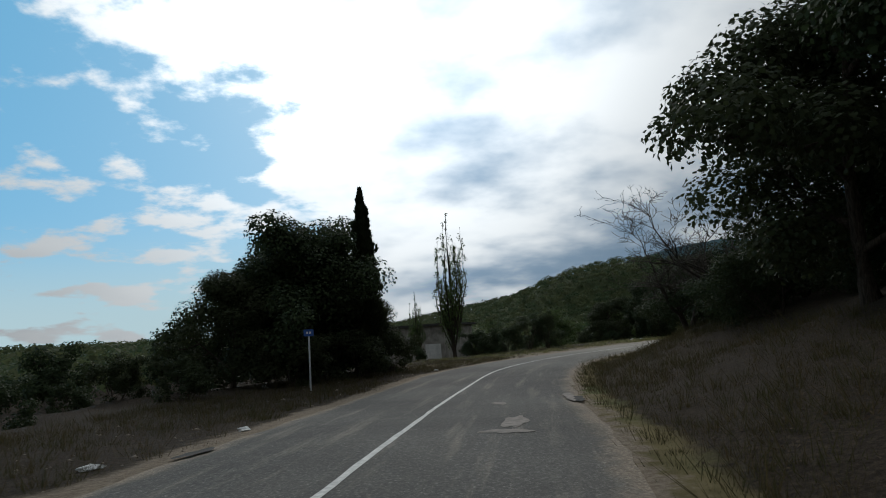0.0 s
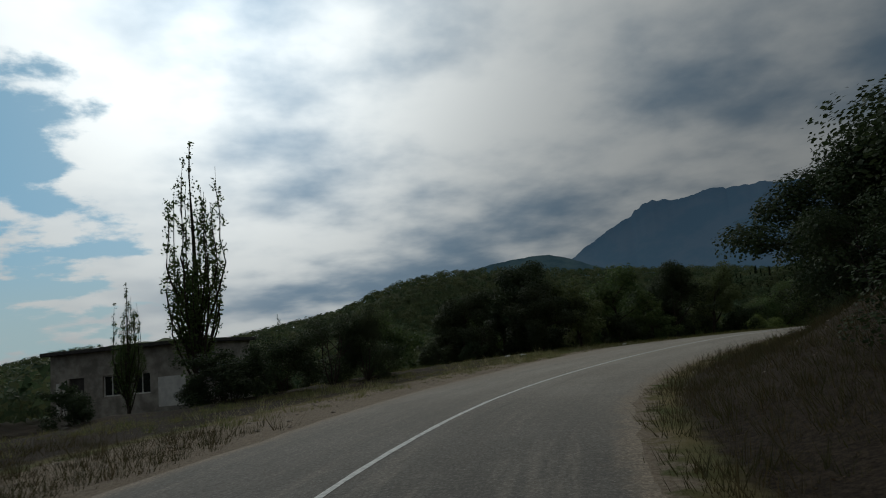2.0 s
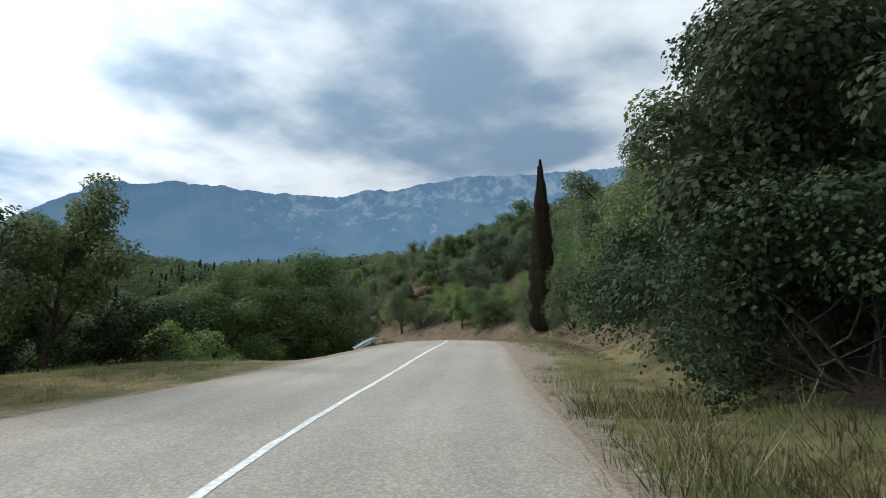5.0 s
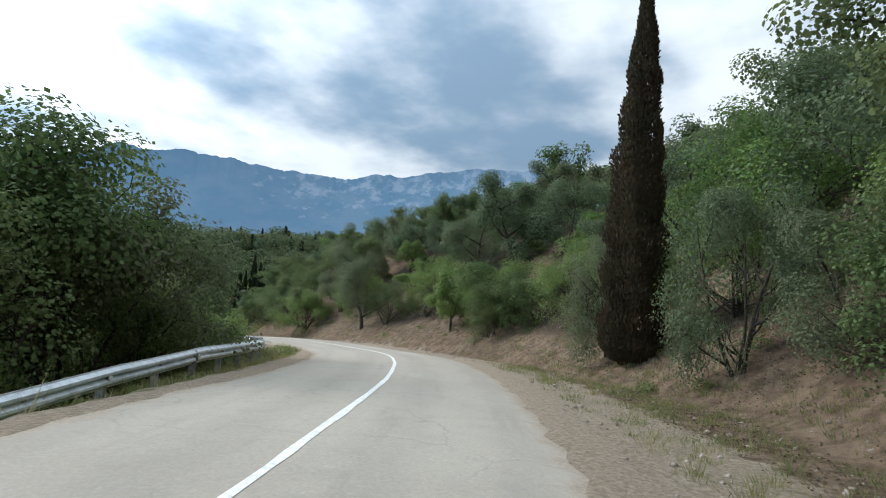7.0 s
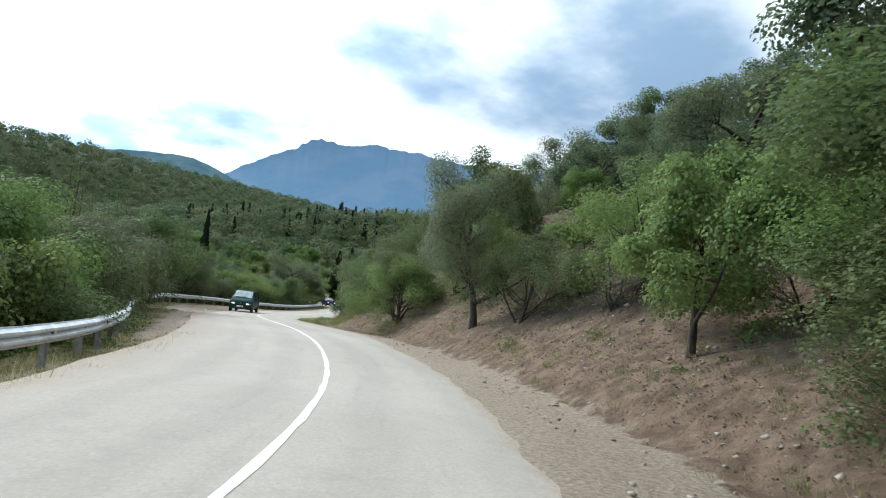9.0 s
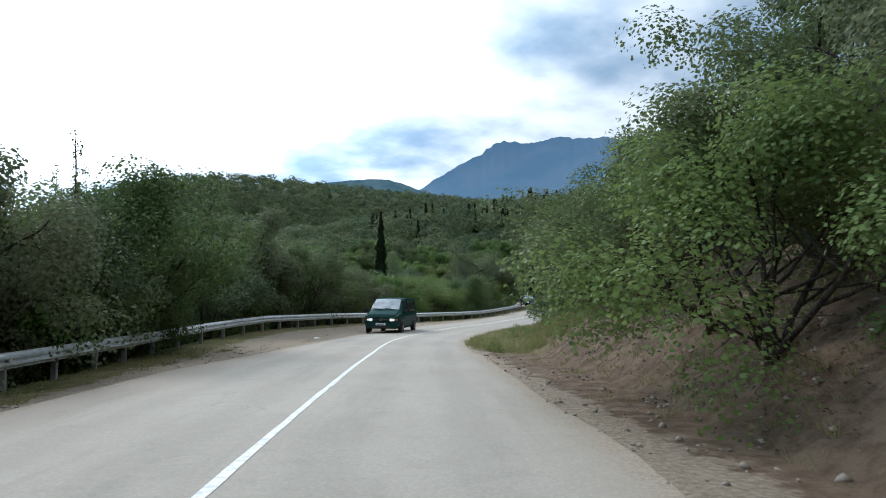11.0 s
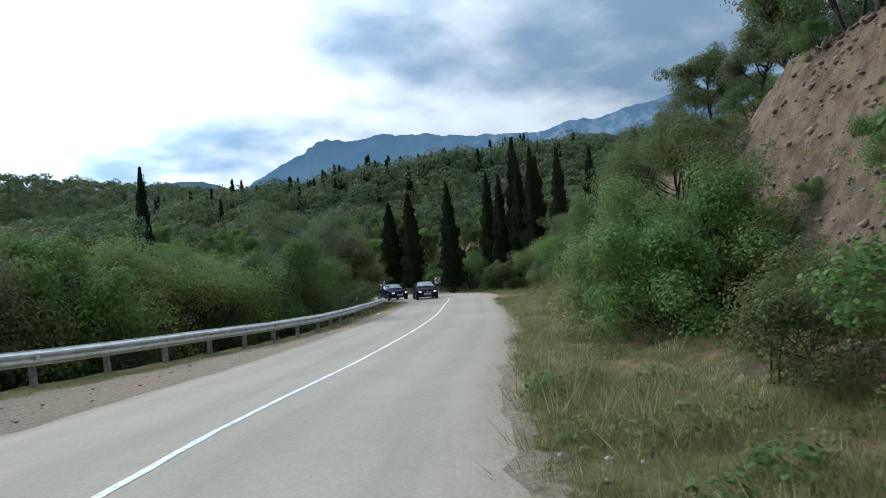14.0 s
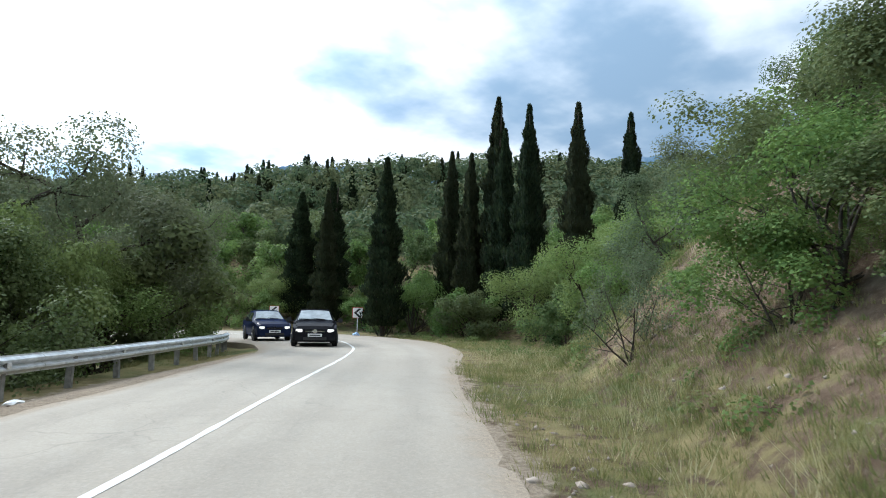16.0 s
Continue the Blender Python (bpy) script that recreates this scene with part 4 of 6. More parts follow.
MIDS = [
    broadleaf(31, 5.0, 2.6, 6000, 0.22, LEAF, BARK, "hillside_tree", "dense green tree in the wooded slope", clump=0.8, low=0.15, plain_leaf=True),
    broadleaf(32, 4.6, 2.5, 5600, 0.22, LEAF_FRESH, BARK, "hillside_tree", "leafy light green tree in the wooded slope", clump=0.8, low=0.12, plain_leaf=True),
    broadleaf(33, 5.2, 2.4, 5200, 0.21, LEAF_GREY, BARK, "hillside_tree", "grey-green tree in the wooded slope", clump=0.8, low=0.18, plain_leaf=True),
    broadleaf(34, 5.0, 2.6, 6000, 0.22, LEAF_SHADED, BARK, "hillside_tree", "oak in shade-darkened green in the woods beside the road", clump=0.8, low=0.15, plain_leaf=True),
]
CYPRESS = [
    columnar(41, 10.5, 0.98, 18000, 0.19, LEAF_CYPRESS, "cypress_tree", "tall dark green cypress", shape=1.55),
    columnar(42, 9.0, 1.02, 16000, 0.19, LEAF_CYPRESS, "cypress_tree", "dark green cypress spire beside others", shape=1.5),
]
AIRY_OAK = broadleaf(17, 5.8, 2.6, 27000, 0.062, LEAF_GREY, BARK, "oak_tree", "single-trunked oak with thin airy grey-green crown", low=0.2, clump=0.66)
OPEN_OAK = broadleaf(14, 10.5, 5.2, 34000, 0.13, LEAF_GREY, BARK, "oak_tree", "tall open-crowned tree with sparse grey-green leaf", stems=3, low=0.26, clump=0.56)
CYPRESS_BROWN = columnar(43, 9.6, 0.80, 36000, 0.10, LEAF_BROWN, "cypress_tree", "tall slim cypress with browned foliage", bare=0.004, loose=0.18, shape=1.9)
POPLAR = fanned(44, 13.3, 1.6, 30, 9000, 0.14, LEAF, "poplar_tree", "slender poplar with thin upright branches")
BUSHY = [
    broadleaf(24, 5.0, 2.7, 23000, 0.080, LEAF, BARK, "bushy_tree", "dense dark green tree in leaf down to the ground", stems=4, low=0.06, clump=0.78),
    broadleaf(25, 4.6, 2.4, 21000, 0.076, LEAF_FRESH, BARK, "bushy_tree", "light green many-stemmed tree in full leaf", stems=5, low=0.08, clump=0.85),
    broadleaf(26, 5.2, 2.2, 20000, 0.072, LEAF_GREY, BARK, "bushy_tree", "thin grey-green many-stemmed tree", stems=4, low=0.12, clump=0.7),
    broadleaf(36, 5.0, 2.7, 24000, 0.082, LEAF_SHADED, BARK, "bushy_tree", "dense tree in shade-darkened green, in leaf down to the ground", stems=4, low=0.06, clump=0.8),
]
BARE_TREE = bare_tree(51, 5.2, 3.0, "bare_tree", "leafless grey tree with tangled twigs")

rnd = random.Random(7)
spots = []


def free(x, y, gap):
    if any((x - a) ** 2 + (y - b) ** 2 < gap * gap for a, b in spots):
        return False
    spots.append((x, y))
    return True


def stand(ob, s, lat, size=1.0, wide=None, label=""):
    x, y = beside(s, lat)
    spots.append((x, y))
    return put(ob, x, y, size, rnd.random() * 6.28, wide=wide, label=label)


# first stretch: the clump on the shoulder, the poplar, the trees over the bank
stand(CYPRESS[1], 25.5, -6.4, 0.90, 0.85)
stand(CYPRESS[0], 24.0, -8.2, 0.60, 1.1)
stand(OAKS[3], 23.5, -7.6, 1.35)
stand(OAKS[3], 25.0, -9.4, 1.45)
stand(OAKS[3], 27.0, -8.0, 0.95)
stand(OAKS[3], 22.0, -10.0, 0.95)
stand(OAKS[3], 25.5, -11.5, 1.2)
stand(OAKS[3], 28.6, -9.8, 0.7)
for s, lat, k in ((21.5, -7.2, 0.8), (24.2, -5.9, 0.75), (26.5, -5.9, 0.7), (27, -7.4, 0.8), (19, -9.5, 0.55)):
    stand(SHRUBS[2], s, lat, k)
put(POPLAR, 0.4, 57.5, 1.0, 0.4)
put(POPLAR, -2.9, 58.5, 0.50, 1.9)
put(POPLAR, 4.4, 66.0, 0.40, 2.9)
put(CYPRESS[1], -7.0, 51.6, 0.84, 0.3, wide=0.72)
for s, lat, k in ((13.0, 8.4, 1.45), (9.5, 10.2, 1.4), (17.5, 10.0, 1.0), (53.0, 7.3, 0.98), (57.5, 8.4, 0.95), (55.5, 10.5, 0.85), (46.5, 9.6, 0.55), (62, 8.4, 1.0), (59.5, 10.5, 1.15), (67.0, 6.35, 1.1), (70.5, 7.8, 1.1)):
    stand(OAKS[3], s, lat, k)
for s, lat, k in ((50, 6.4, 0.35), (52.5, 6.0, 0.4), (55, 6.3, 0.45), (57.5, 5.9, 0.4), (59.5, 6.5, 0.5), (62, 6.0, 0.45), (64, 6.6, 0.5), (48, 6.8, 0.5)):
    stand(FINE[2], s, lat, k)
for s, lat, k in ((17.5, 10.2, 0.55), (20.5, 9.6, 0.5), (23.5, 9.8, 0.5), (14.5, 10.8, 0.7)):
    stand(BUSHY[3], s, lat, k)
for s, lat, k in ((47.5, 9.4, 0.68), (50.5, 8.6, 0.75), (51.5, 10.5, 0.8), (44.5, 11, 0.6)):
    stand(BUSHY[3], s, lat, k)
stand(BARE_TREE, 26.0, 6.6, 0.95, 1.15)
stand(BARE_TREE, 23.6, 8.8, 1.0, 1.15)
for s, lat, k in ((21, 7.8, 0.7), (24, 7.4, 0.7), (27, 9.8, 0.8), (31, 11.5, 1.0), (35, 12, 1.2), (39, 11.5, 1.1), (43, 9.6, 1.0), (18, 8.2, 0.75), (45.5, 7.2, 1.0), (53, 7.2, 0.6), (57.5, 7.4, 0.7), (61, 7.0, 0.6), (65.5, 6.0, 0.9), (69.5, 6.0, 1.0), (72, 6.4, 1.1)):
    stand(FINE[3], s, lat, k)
put_top(OAKS[3], 18.9, 60.1, 5.75, 0.8, 1.2)
spots.append((18.9, 60.1))
# the spreading oak on the inside of the bend, the leafy tree before it, the shrubs below the far shoulder
for s, lat, top, turn, wide, ob in ((50.2, 6.6, 6.3, 4.4, 1.3, OAKS[3]), (30.8, 6.9, 3.9, 0.6, 0.9, BUSHY[3]), (29.4, 8.6, 4.4, 3.0, 0.95, BUSHY[3]), (33.2, 8.8, 4.2, 4.4, 0.8, BUSHY[3]), (48.2, 6.4, 3.0, 5.0, 0.8, FINE[3]), (51.8, 6.0, 2.8, 1.1, 0.8, FINE[3]),
                                    (44.4, -10.6, 2.7, 0.9, 0.62, BUSHY[3]), (43.0, -11.2, 2.1, 3.3, 0.8, FINE[3]), (45.6, -9.9, 2.9, 5.1, 0.34, BUSHY[3]), (41.4, -11.8, 1.7, 2.2, 0.8, SHRUBS[2]), (46.6, -11.0, 2.0, 1.2, 0.7, FINE[3])):
    put_top(ob, *beside(s, lat), top, turn, wide)
stand(OAKS[3], 69.5, -9.4, 1.05)
stand(OAKS[0], 75, -10.0, 1.05)

# second stretch: the bank on the right
stand(CYPRESS_BROWN, 98.0, 6.2, 1.12, 1.05, "tall slim cypress with browned foliage at the foot of the bank")
for s, lat, k, ob in ((88.5, 8.8, 1.2, OAKS[0]), (84.5, 8.4, 1.2, OAKS[2]), (80, 7.6, 1.25, BUSHY[0]), (76, 7.8, 1.2, OAKS[1]), (73, 8.0, 1.2, OAKS[0]), (89.5, 11.5, 1.3, OAKS[2]), (92.5, 10.5, 1.25, BUSHY[2]), (96.5, 10.0, 1.1, BUSHY[1]), (114.4, 10.6, 1.25, OAKS[2]),
                      (118.5, 10.5, 0.95, AIRY_OAK), (124.5, 12.2, 0.7, AIRY_OAK), (106, 12, 1.1, OAKS[2]), (101.5, 10.5, 1.1, BUSHY[2]), (99, 13.5, 1.2, OAKS[0]), (129.5, 12.0, 0.9, OAKS[2]), (133, 10, 1.1, OAKS[0]), (138, 9.5, 1.0, BUSHY[0]), (86.5, 7.4, 0.6, BUSHY[2]),
                      (82, 8.4, 0.7, BUSHY[2]), (84, 7.6, 0.8, FINE[0]), (88.5, 7.6, 0.8, FINE[0]), (91, 7.8, 0.6, BUSHY[2]), (90, 9.4, 0.8, BUSHY[1]), (86, 9.6, 0.9, BUSHY[1]), (79, 7.2, 0.6, BUSHY[2])):
    stand(ob, s, lat, k)
# the shrubs and small trees at the foot of the bank, by their height
for s, lat, tall, wide, ob in ((94.0, 7.0, 4.0, 0.58, BUSHY[2]), (99.6, 6.2, 3.6, 0.58, BUSHY[2]), (103.0, 6.9, 3.6, 0.70, BUSHY[1]), (109.5, 6.8, 3.0, 0.85, BUSHY[0]), (111.4, 7.6, 3.0, 0.75, BUSHY[1]), (114.0, 6.0, 3.9, 0.74, OAKS[1]),
                               (117.0, 7.3, 3.7, 0.82, BUSHY[1]), (124.7, 5.5, 6.4, 0.98, AIRY_OAK), (122.2, 6.0, 2.9, 0.6, BUSHY[0]), (128.0, 7.6, 3.6, 0.8, BUSHY[1]), (134.0, 5.6, 3.4, 0.85, BUSHY[1]), (136.6, 6.0, 3.6, 0.85, BUSHY[0]), (132.0, 7.6, 3.4, 0.8, BUSHY[2]), (140.5, 6.6, 3.6, 0.8, BUSHY[0]),
                               (105.5, 9.0, 3.4, 0.8, OAKS[2]), (97.2, 8.6, 3.4, 0.7, BUSHY[1])):
    x, y = beside(s, lat)
    spots.append((x, y))
    put_top(ob, x, y, height(x, y) + tall, rnd.random() * 6.28, wide)
for s, lat, tall, turn, wide, ob in ((109.3, 6.0, 1.7, 0.4, 0.75, FINE[0]), (107.6, 7.0, 2.1, 2.2, 0.8, FINE[0]), (110.6, 6.9, 2.2, 4.0, 0.85, FINE[0]), (113.0, 7.4, 1.9, 1.3, 0.75, FINE[1]), (118.4, 7.0, 1.9, 5.2, 0.8, FINE[0]), (104.6, 7.6, 1.8, 3.1, 0.75, FINE[0])):
    x, y = beside(s, lat)
    put_top(ob, x, y, height(x, y) + tall, turn, wide)
# left of the second stretch: tall trees behind the start of the rail
for s, lat, k, ob in ((93.5, -7.8, 1.2, BUSHY[0]), (96.5, -8.4, 1.45, OAKS[2]), (99, -8.8, 1.4, BUSHY[2]), (95, -10.5, 1.6, BUSHY[0]), (90.5, -9.2, 1.15, OAKS[0]), (86, -10.2, 1.15, OAKS[0]), (101.5, -7.4, 0.75, BUSHY[1]),
                      (120.5, -9.4, 1.3, BUSHY[0]), (123.5, -9.0, 1.15, BUSHY[1]), (127, -9.8, 1.25, BUSHY[0]), (130, -10, 1.3, BUSHY[2]), (132.5, -9.8, 1.15, BUSHY[1]), (143, -10.6, 1.35, BUSHY[1]), (145.5, -11, 1.3, BUSHY[1])):
    stand(ob, s, lat, k)
for s, lat, k in ((104, -6.8, 1.0), (107, -7.0, 1.0), (88.5, -8.2, 0.8), (92, -7.2, 0.7), (84, -8.8, 0.8), (80, -9.2, 0.9), (110.5, -7.2, 1.1)):
    stand(SHRUBS[0], s, lat, k)

# third stretch: the bank with its cut
for s, lat, k, ob in ((152.5, 9.2, 0.28, BUSHY[0]), (149.5, 11, 0.62, BUSHY[0]), (153, 7.4, 0.9, FINE[0]), (155.2, 7.8, 0.95, FINE[0]), (150.5, 7.8, 0.6, FINE[0]), (157.4, 7.6, 0.8, FINE[0]), (148.2, 7.4, 0.8, FINE[0]), (154.8, 9.4, 0.42, BUSHY[2]), (147, 7.0, 0.7, BUSHY[0]),
                      (157.5, 8.2, 0.55, BUSHY[2]), (154.5, 7.0, 0.4, FINE[0]), (144, 7.6, 0.8, BUSHY[0]), (165.8, 6.6, 0.84, FINE[0]), (167.3, 7.0, 0.72, FINE[1]), (170.5, 6.0, 0.5, FINE[0]), (175.5, 6.4, 0.8, FINE[1]), (178, 6.2, 0.8, FINE[1]),
                      (180.5, 6.6, 0.85, FINE[1]), (176.8, 7.4, 0.72, BUSHY[1]), (178.6, 6.6, 0.75, BUSHY[1]), (181, 7.6, 0.75, BUSHY[0]), (178, 14.2, 0.8, OAKS[0]), (172, 14.2, 0.8, OAKS[2]), (175, 13.2, 0.75, BUSHY[0]), (165, 13.4, 0.72, OAKS[0]), (160, 12.8, 0.8, BUSHY[0]),
                      (168.5, 13.2, 0.6, OAKS[1]), (185.5, 7.0, 0.75, FINE[0]), (184.2, 8.4, 0.6, BUSHY[0]), (186.5, 13.4, 0.8, OAKS[0]), (190, 13.8, 0.72, OAKS[2]), (193.5, 13.4, 0.78, OAKS[0]), (197, 13.6, 0.7, BUSHY[2]), (200.5, 13.4, 0.62, OAKS[2]),
                      (204, 12.6, 0.6, BUSHY[0]), (206.8, 11.4, 0.8, BUSHY[2]), (208.6, 8.6, 0.85, FINE[1]), (184.0, 11.0, 0.5, FINE[0]), (210.5, 11.5, 0.9, BUSHY[1]), (188.5, 11.0, 0.42, FINE[0]),
                      (193, 9.6, 0.34, FINE[2]), (196, 11.4, 0.5, FINE[0]), (195.2, 7.2, 0.24, FINE[1]), (191, 6.6, 0.22, FINE[1])):
    stand(ob, s, lat, k)
for s, lat, tall, wide, ob in ((152.8, 7.4, 3.3, 0.8, OAKS[2]), (195.4, 6.75, 2.6, 0.58, BUSHY[1]), (196.8, 7.9, 2.7, 0.6, BUSHY[0]), (206.0, 9.4, 3.0, 0.8, BUSHY[2]), (199.3, 5.8, 2.0, 0.52, FINE[2])):
    x, y = beside(s, lat)
    spots.append((x, y))
    put_top(ob, x, y, height(x, y) + tall, rnd.random() * 6.28, wide)
# the oaks that hang over the brink of the cut, shrubs on the grassy bank
for s, lat, tall, turn, wide, ob in ((174.6, 10.9, 3.0, 0.5, 0.85, OAKS[2]), (172.2, 11.4, 3.2, 2.6, 0.95, OAKS[0]), (169.4, 11.2, 2.8, 4.4, 0.9, OAKS[2]), (176.6, 10.6, 2.6, 1.4, 0.75, OAKS[0]), (167.2, 10.9, 2.4, 3.5, 0.8, BUSHY[0]), (195.9, 6.5, 1.4, 1.0, 0.55, FINE[1]), (194.6, 7.2, 1.5, 3.0, 0.6, FINE[0]), (173.4, 10.5, 1.2, 0.2, 0.5, FINE[0]), (170.8, 10.6, 1.0, 2.2, 0.5, FINE[2])):
    x, y = beside(s, lat)
    put_top(ob, x, y, height(x, y) + tall, turn, wide)
# the cypress group at the bend
for x, y, top, w in ((149.6, 158.7, 6.8, 1.02), (147.2, 154.6, 5.0, 0.85), (150.5, 156.6, 4.6, 0.9), (146.5, 151.0, 4.3, 0.85), (149.5, 149.5, 4.2, 0.8), (149.5, 162.5, 3.7, 0.85),
                     (143.9, 162.9, 2.4, 0.95), (147.7, 177.1, 2.0, 1.2), (149.8, 175.8, 3.0, 1.25), (146.8, 172.5, 1.6, 0.8), (152, 160.5, 4.6, 0.8), (148.4, 157.2, 4.2, 0.9), (148.8, 160.2, 3.2, 0.8)):
    k = 0 if w > 1 else 1
    tall = (10.5, 9.0)[k]
    put(CYPRESS[k], x, y, (top - height(x, y)) / tall, rnd.random() * 6, wide=w * 1.22)
    spots.append((x, y))
put(CYPRESS[0], 121.6, 184.5, (6.4 - height(121.6, 184.5)) / 10.5, 1.0, wide=1.1)

# ---- woods: trees on the slopes, nearest ones in full leaf ----
FARCYP = columnar(45, 6.5, 0.75, 1100, 0.42, LEAF_CYPRESS, "cypress_tree", "small dark cypress on the wooded ridge", shape=1.2)


def scatter(s0, s1, l0, l1, tries, gap, kinds, size=(0.8, 1.2), most=999, bare=()):
    n = 0
    for _ in range(tries):
        if n >= most:
            return
        s, lat = rnd.uniform(s0, s1), rnd.uniform(l0, l1)
        x, y = beside(s, lat)
        q, l, _ = nearest([x], [y])
        if abs(l[0]) < abs(l0 if abs(l0) < abs(l1) else l1) - 1.0 or l[0] * lat < 0:
            continue
        if free(x, y, gap):
            n += 1
            ob, k, turn = rnd.choice(kinds), rnd.uniform(*size), rnd.random() * 6.28
            if not (bare and bare[0] < s < bare[1]):
                put(ob, x, y, k, turn)


# left of the rail: a thicket that hides the fall of the ground
def rail_row(s0, s1, step, off, low, high, kinds, wide):
    """Trees close behind the rail, their tops at a height over the road."""
    at = s0
    while at < s1:
        x, y = beside(at, rail_lat(at) - off - 1.6 * rnd.random())
        spots.append((x, y))
        _, _, z = nearest([x], [y])
        put_top(rnd.choice(kinds), x, y, float(z[0]) + rnd.uniform(low, high), rnd.random() * 6.28, rnd.uniform(*wide))
        at += step * rnd.uniform(0.8, 1.2)


rail_row(101, 122, 2.2, 2.6, 1.5, 2.5, [BUSHY[1], BUSHY[0], SHRUBS[0]], (0.8, 1.0))
rail_row(149, 176, 2.2, 3.6, 4.2, 5.6, [BUSHY[2], BUSHY[0], OAKS[2], BUSHY[1]], (0.9, 1.15))
rail_row(176, 213, 2.3, 3.5, 2.8, 4.3, [BUSHY[1], BUSHY[0], OAKS[1], BUSHY[2]], (0.9, 1.1))
rail_row(150, 216, 3.0, 6.9, 3.2, 4.8, [OAKS[0], OAKS[1], BUSHY[2]], (1.1, 1.4))
for s, lat, top, turn, wide, ob in ((155.6, -9.4, 3.9, 2.0, 1.1, BUSHY[2]), (158.0, -9.2, 4.6, 3.9, 1.15, OAKS[2]), (160.9, -9.6, 6.8, 5.0, 1.2, OAKS[2]), (163.6, -9.2, 5.9, 1.2, 1.1, BUSHY[0]), (166.2, -9.6, 5.6, 2.9, 1.1, BUSHY[2])):
    x, y = beside(s, lat)
    put_top(ob, x, y, float(nearest([x], [y])[2][0]) + top, turn, wide)
scatter(122, 150, -9.2, -12.0, 120, 2.0, [SHRUBS[0], BUSHY[1], BUSHY[0]], (0.75, 1.05), 14)
scatter(92, 132, -9.5, -22, 260, 2.8, [MIDS[0], MIDS[1], MIDS[2]], (1.0, 1.35), 48)
scatter(128, 216, -12.5, -32, 420, 2.9, [MIDS[0], MIDS[1], MIDS[2]], (1.0, 1.4), 90)
scatter(206, 228, -7.5, -20, 120, 2.4, [SHRUBS[0], MIDS[1], MIDS[0]], (0.8, 1.1), 18)
for x, y, top, turn, wide in ((127.2, 160.4, 0.7, 0.7, 1.75), (122.2, 158.4, -0.4, 2.7, 1.5), (130.4, 164.6, -0.9, 4.1, 1.4)):
    put_top(AIRY_OAK, x, y, top, turn, wide)
put_top(OPEN_OAK, 115.0, 162.0, -0.4, 1.7, 0.9)
# first stretch, both sides
scatter(56, 92, -9.5, -22, 240, 2.6, [MIDS[3], MIDS[0], OAKS[3]], (0.7, 1.0), 34)
scatter(58, 84, -8.8, -11, 60, 2.4, [SHRUBS[1], SHRUBS[2]], (0.7, 1.0), 9)
scatter(-25, 30, -13, -34, 200, 3.0, [SHRUBS[2], SHRUBS[2], MIDS[3]], (0.6, 0.85), 34)
scatter(36, 56, -11, -17, 60, 2.4, [SHRUBS[2]], (0.35, 0.55), 7)
scatter(-25, 20, 8, 14, 120, 2.6, [BUSHY[3], OAKS[3]], (0.8, 1.1), 14)
scatter(-25, 20, 14, 24, 120, 2.9, [MIDS[3]], (0.8, 1.1), 14)
scatter(20, 84, 12.5, 24, 260, 2.8, [MIDS[3], MIDS[3], MIDS[1], SHRUBS[2]], (0.8, 1.1), 50)
# the hillside over the bank
scatter(82, 190, 12, 17, 200, 2.8, [OAKS[0], OAKS[2], BUSHY[2]], (0.65, 1.0), 34, (148, 161))
scatter(82, 192, 17, 40, 520, 3.3, [MIDS[0], MIDS[1], MIDS[2], MIDS[2]], (0.7, 1.05), 105)
scatter(96, 146, 9.0, 13, 90, 2.3, [SHRUBS[0], SHRUBS[1], OAKS[1]], (0.5, 0.8), 14)
scatter(158, 204, 6.8, 12, 200, 1.5, [FINE[0], FINE[1], FINE[2]], (0.16, 0.36), 44)
scatter(100, 146, 6.6, 12, 160, 1.6, [FINE[0], FINE[2]], (0.14, 0.34), 26)
# behind the bend, under and beside the cypresses
scatter(209, 262, 8.2, 13, 260, 1.9, [SHRUBS[0], SHRUBS[1], BUSHY[1]], (0.8, 1.1), 40)
scatter(206, 262, 12, 32, 400, 2.5, [MIDS[0], MIDS[1], MIDS[1]], (0.85, 1.2), 80)

# cypresses along the crest of the ridge
for k in range(110):
    f = rnd.random()
    x, y = 150 + 66 * f + rnd.gauss(0, 7), 254 - 66 * f + rnd.gauss(0, 7)
    tagged(put(FARCYP, x, y, rnd.uniform(0.45, 0.95), rnd.random() * 6), group="cypresses on the ridge")


# taller, slimmer trees behind the rail where the second stretch bends
for s, lat, size, turn, ob in ((131.5, -8.2, 1.18, 0.4, BUSHY[2]), (133.2, -8.6, 0.53, 1.9, POPLAR), (134.4, -9.2, 0.55, 3.1, POPLAR), (136.4, -8.3, 1.12, 2.2, OAKS[2]), (139.2, -8.7, 1.18, 4.0, BUSHY[2]),
                               (141.4, -8.9, 1.2, 5.2, OAKS[2]), (143.8, -8.6, 1.2, 0.9, BUSHY[2]), (146.2, -9.0, 0.56, 2.8, POPLAR), (146.9, -8.5, 1.3, 3.7, BUSHY[0]), (149.8, -8.9, 1.15, 1.3, BUSHY[1])):
    x, y = beside(s, lat)
    put(ob, x, y, size, turn)


